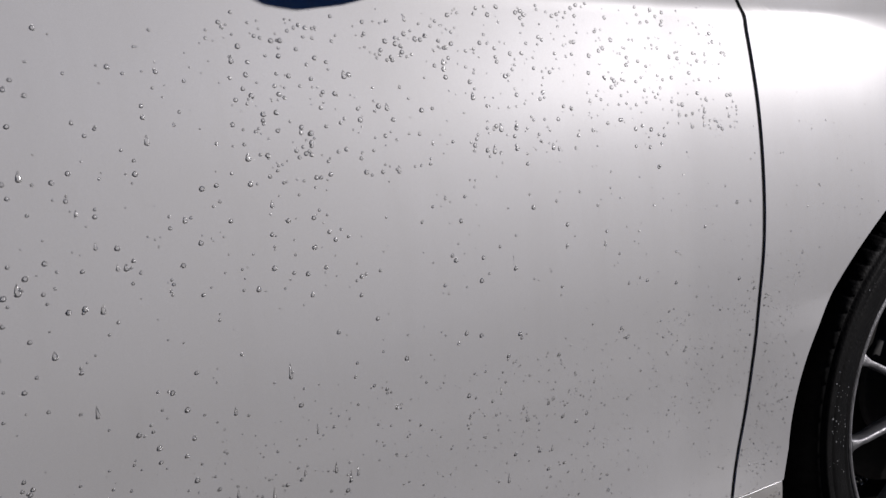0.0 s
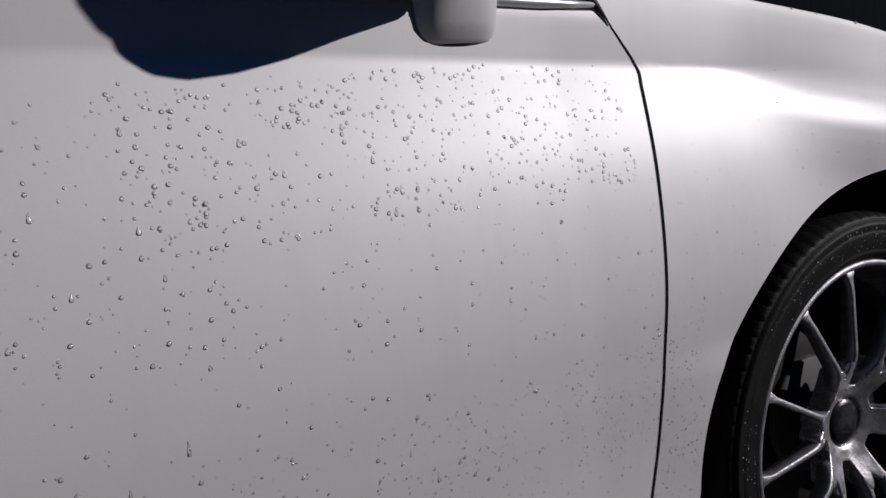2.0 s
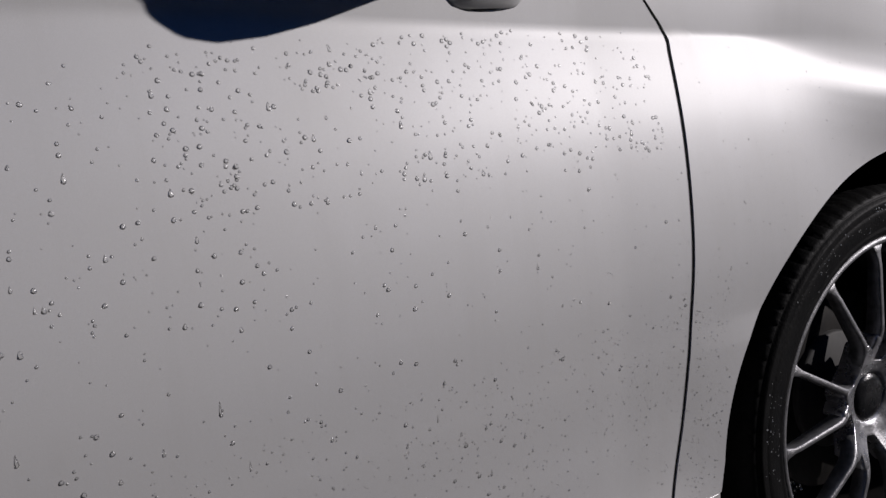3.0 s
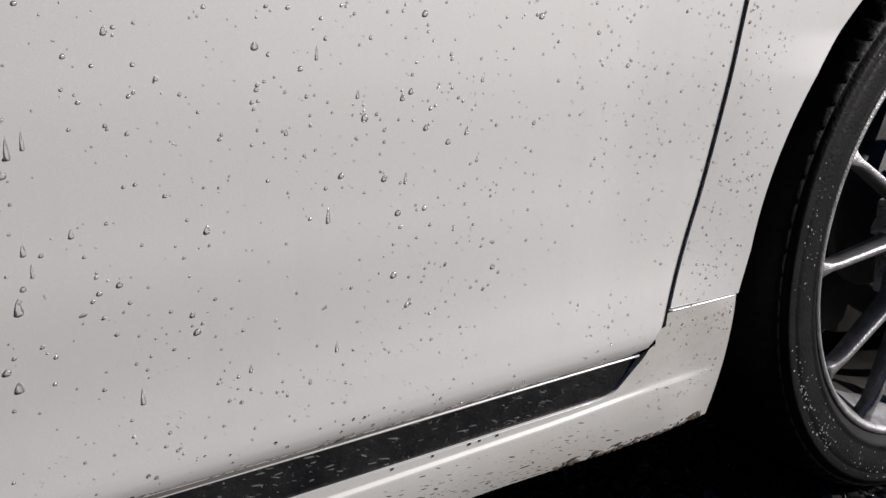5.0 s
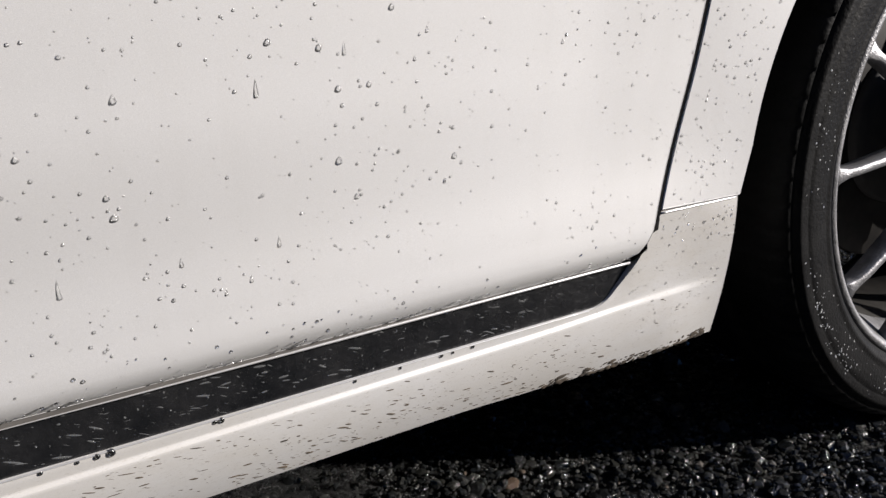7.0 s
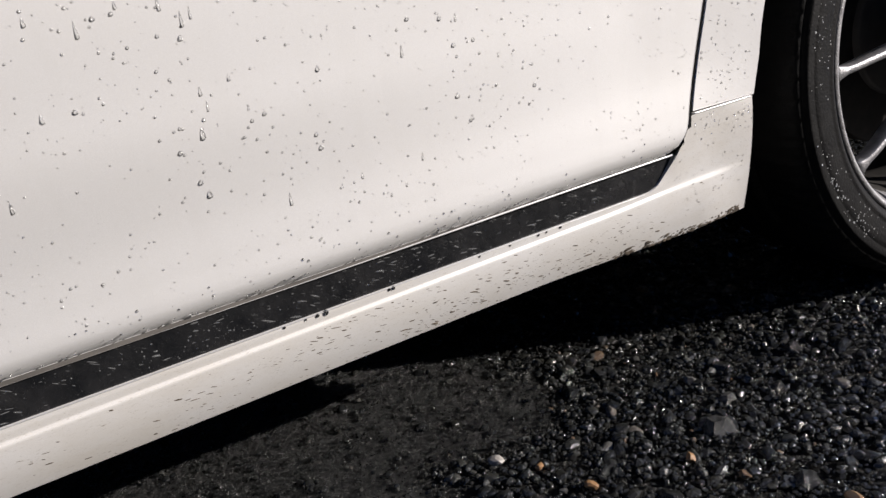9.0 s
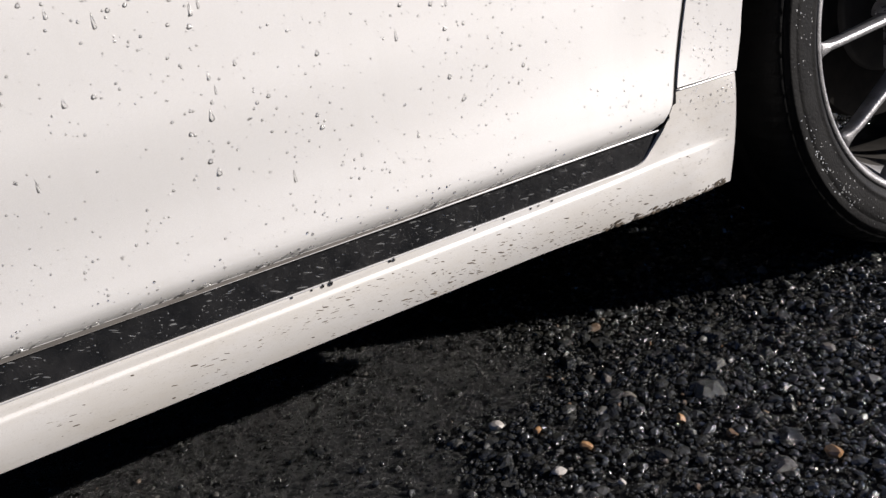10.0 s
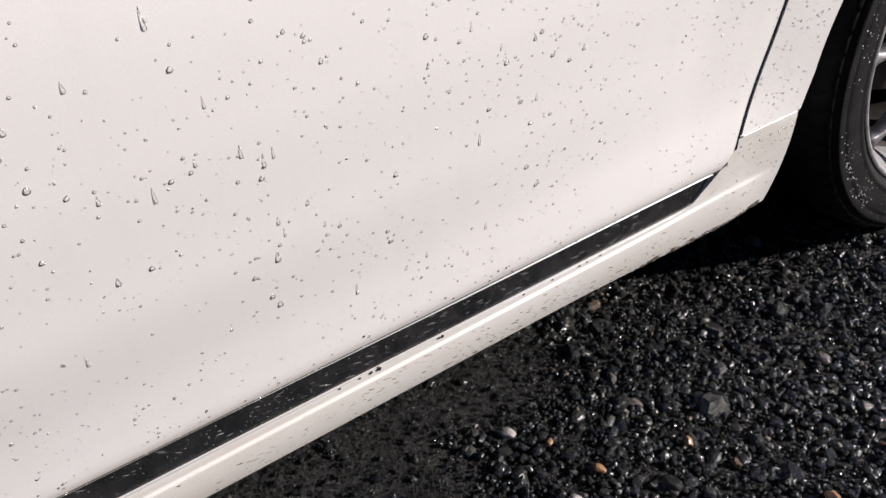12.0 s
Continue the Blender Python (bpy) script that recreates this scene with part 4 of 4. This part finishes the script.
for k in range(190):
    # drops gathered along the door's lower edge
    x = rng.uniform(-1.2, -0.50)
    p, q = on_side(side_y, x, door_bottom(x) + 0.001 + 0.007 * rng.random() ** 2)
    P.append(p), Q.append(q), R.append(0.0004 + 0.0011 * rng.random() ** 2.5)
lots.append((P, Q, R))
P, Q, R = [], [], []
for k in range(16):
    # a few beads on the mirror's foot
    a, z = radians(rng.uniform(205, 300)), rng.uniform(0.897, 0.935)
    ca, sa = math.cos(a), math.sin(a)
    P.append((-0.668 + 0.0468 * math.copysign(abs(ca) ** 0.77, ca), 0.002 + (0.038 + 0.35 * (z - 0.895)) * math.copysign(abs(sa) ** 0.77, sa), z))
    n = np.array([ca * 0.9, sa, -0.25])
    Q.append(n / np.linalg.norm(n)), R.append(rng.uniform(0.0007, 0.0014))
lots.append((P, Q, R))
P, Q, R = [], [], []
for k in range(150):
    # beads standing along the wing's top edge
    x = rng.uniform(-0.36, 0.22)
    P.append((x, fender_y(x, crest_z(x)) + rng.uniform(0.0005, 0.006), crest_z(x))), Q.append(np.array([0.0, -0.3, 0.954])), R.append(0.0008 + 0.0022 * rng.random() ** 2)
lots.append((P, Q, R))
water_thing("water_beads", lots, "clear water beads clinging to the silver paint")


# thin runs of water down the door
P, Q, R = [], [], []
for k in range(26):
    p, q = on_side(side_y, rng.uniform(-1.25, -0.66), rng.uniform(0.34, 0.60))
    P.append(p), Q.append(q), R.append(rng.uniform(0.0009, 0.0016))
tagged(new("water_runs", beads_mesh("water_runs", np.array(P), np.array(Q), np.array(R), rng.uniform(2, 7, len(R)))),
       "thin runs of water down the door", "water runs", kind="stuff")


def scatter_flat(n, x0, x1, yz, lo, hi, bias, flat_n):
    """Places on a strip that runs along the car; yz gives y and z for x and a share of its height."""
    P, Q, R = [], [], []
    for _ in range(n):
        x = rng.uniform(x0, x1)
        y, z = yz(x, rng.random())
        P.append((x, y, z)), Q.append(flat_n), R.append(lo + (hi - lo) * rng.random() ** bias)
    return P, Q, R


def strip_yz(x, s):
    zb, zt = sill_top(x) + 0.002, door_bottom(x) - 0.005
    q = (zb + (zt - zb) * s - sill_top(x) + 0.004) / (door_bottom(x) + 0.001 - sill_top(x) + 0.004)
    return -0.0192 - 0.0006 * q, zb + (zt - zb) * s


# the strip's drops carry their glints as a faint white tint
STRIP_N = np.array([0.0, -1.0, -0.02])
water_thing("strip_drops", [scatter_flat(300, -1.2, -0.53, strip_yz, 0.0003, 0.0009, 3.0, STRIP_N)], "water drops on the black strip", SPRAY_GLINT)
P, Q, R = [], [], []
for k in range(11):
    # fat drops hanging where the strip meets the sill
    x = -0.62 - 0.34 * rng.random()
    z = sill_top(x) - 0.0013
    P.append((x, sill_y(x, z) - 0.0002, z)), Q.append(STRIP_N), R.append(0.0012 + 0.0016 * rng.random() ** 2)
water_thing("hanging_drops", [(P, Q, R)], "dark fat water drops along the sill's upper edge", DARK_WATER)


def sill_face(x, s):
    zb, zc = sill_foot(x) + 0.002, sill_crease(x) - 0.002
    z = zb + (zc - zb) * s
    return sill_y(x, z), z


def smear(me, P, n_long, thin, rise, tall):
    """Draws the beads of a mesh out along the car."""
    co = np.empty(len(me.vertices) * 3)
    me.vertices.foreach_get("co", co)
    co = co.reshape(len(P), -1, 3) - P[:, None]
    co[:, :, 0] *= rng.uniform(*n_long, (len(P), 1))
    co[:, :, 1] *= thin
    co[:, :, 2] = co[:, :, 2] * rng.uniform(*tall, (len(P), 1)) + co[:, :, 0] * rng.uniform(*rise, (len(P), 1))
    me.vertices.foreach_set("co", (co + P[:, None]).ravel())


# dried mud thrown along the sill, thickest on its lower face behind the wheel
DOWN_N = np.array([0.0, -0.985, -0.17])
P, R = [], []
while len(P) < 520:
    x, s = rng.normal(-0.76, 0.16), rng.random() ** 1.25
    if not -1.25 < x < -0.42 or noise.noise(Vector((x * 11, s * 1.5, 9.0))) + 0.35 * rng.normal() < 0.05:
        continue
    y, z = sill_face(x, s)
    P.append((x, y - 0.0001, z))
    R.append(0.00025 + 0.0008 * rng.random() ** 3)
P, R = np.array(P), np.array(R)
me = beads_mesh("mud_streaks", P, np.tile(DOWN_N, (len(P), 1)), R, np.zeros(len(P)), DRY_MUD)
smear(me, P, (1.5, 5.5), 0.25, (-0.34, 0.04), (0.3, 0.8))
tagged(new("mud_streaks", me), "thin brown streaks of dried mud on the sill", "mud", kind="stuff")
P, R = [], []
for k in range(760):
    # caked edge at the front lower corner
    x = -0.401 - 0.17 * rng.random() ** 1.4
    y, z = sill_face(x, -0.03 + 0.13 * rng.random() ** 2.5)
    if noise.noise(Vector((x * 60, 1.0, 4.0))) + 0.25 * rng.normal() < -0.05:
        continue
    P.append((x, y, z))
    R.append(0.0004 + 0.0021 * rng.random() ** 3)
P, R = np.array(P), np.array(R)
me = beads_mesh("mud_flecks", P, np.tile(DOWN_N, (len(P), 1)), R, np.zeros(len(P)), MUD)
smear(me, P, (0.7, 2.2), 0.6, (-0.1, 0.40), (0.4, 1.0))
tagged(new("mud_flecks", me), "dark mud caked on the sill's lower front corner", "mud", kind="stuff")

# wet streaks thrown along the black strip, glints painted in as pale colour
P, Q, R = (np.array(q) for q in scatter_flat(220, -1.2, -0.53, strip_yz, 0.0003, 0.0010, 2.0, STRIP_N))
me = beads_mesh("strip_streaks", P, Q, R, np.zeros(len(P)), SPRAY_GLINT)
smear(me, P, (1.5, 6.0), 0.5, (-0.6, 0.1), (0.4, 1.0))
tagged(new("strip_streaks", me), "short wet streaks on the black strip", "water drops", kind="stuff")

# spray on the tyre wall, glints painted white, densest low down behind the wheel's foremost point
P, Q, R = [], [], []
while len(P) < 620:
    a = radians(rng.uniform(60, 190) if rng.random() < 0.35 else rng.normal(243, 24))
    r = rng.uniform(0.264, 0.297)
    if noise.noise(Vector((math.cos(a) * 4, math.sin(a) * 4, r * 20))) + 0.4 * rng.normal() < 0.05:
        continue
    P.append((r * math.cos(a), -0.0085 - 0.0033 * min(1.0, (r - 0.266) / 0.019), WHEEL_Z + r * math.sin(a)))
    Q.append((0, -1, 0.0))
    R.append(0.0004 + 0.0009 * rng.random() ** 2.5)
water_thing("tyre_drops", [(P, Q, R)], "water drops on the black tyre wall, their glints painted white", TYRE_GLINT)
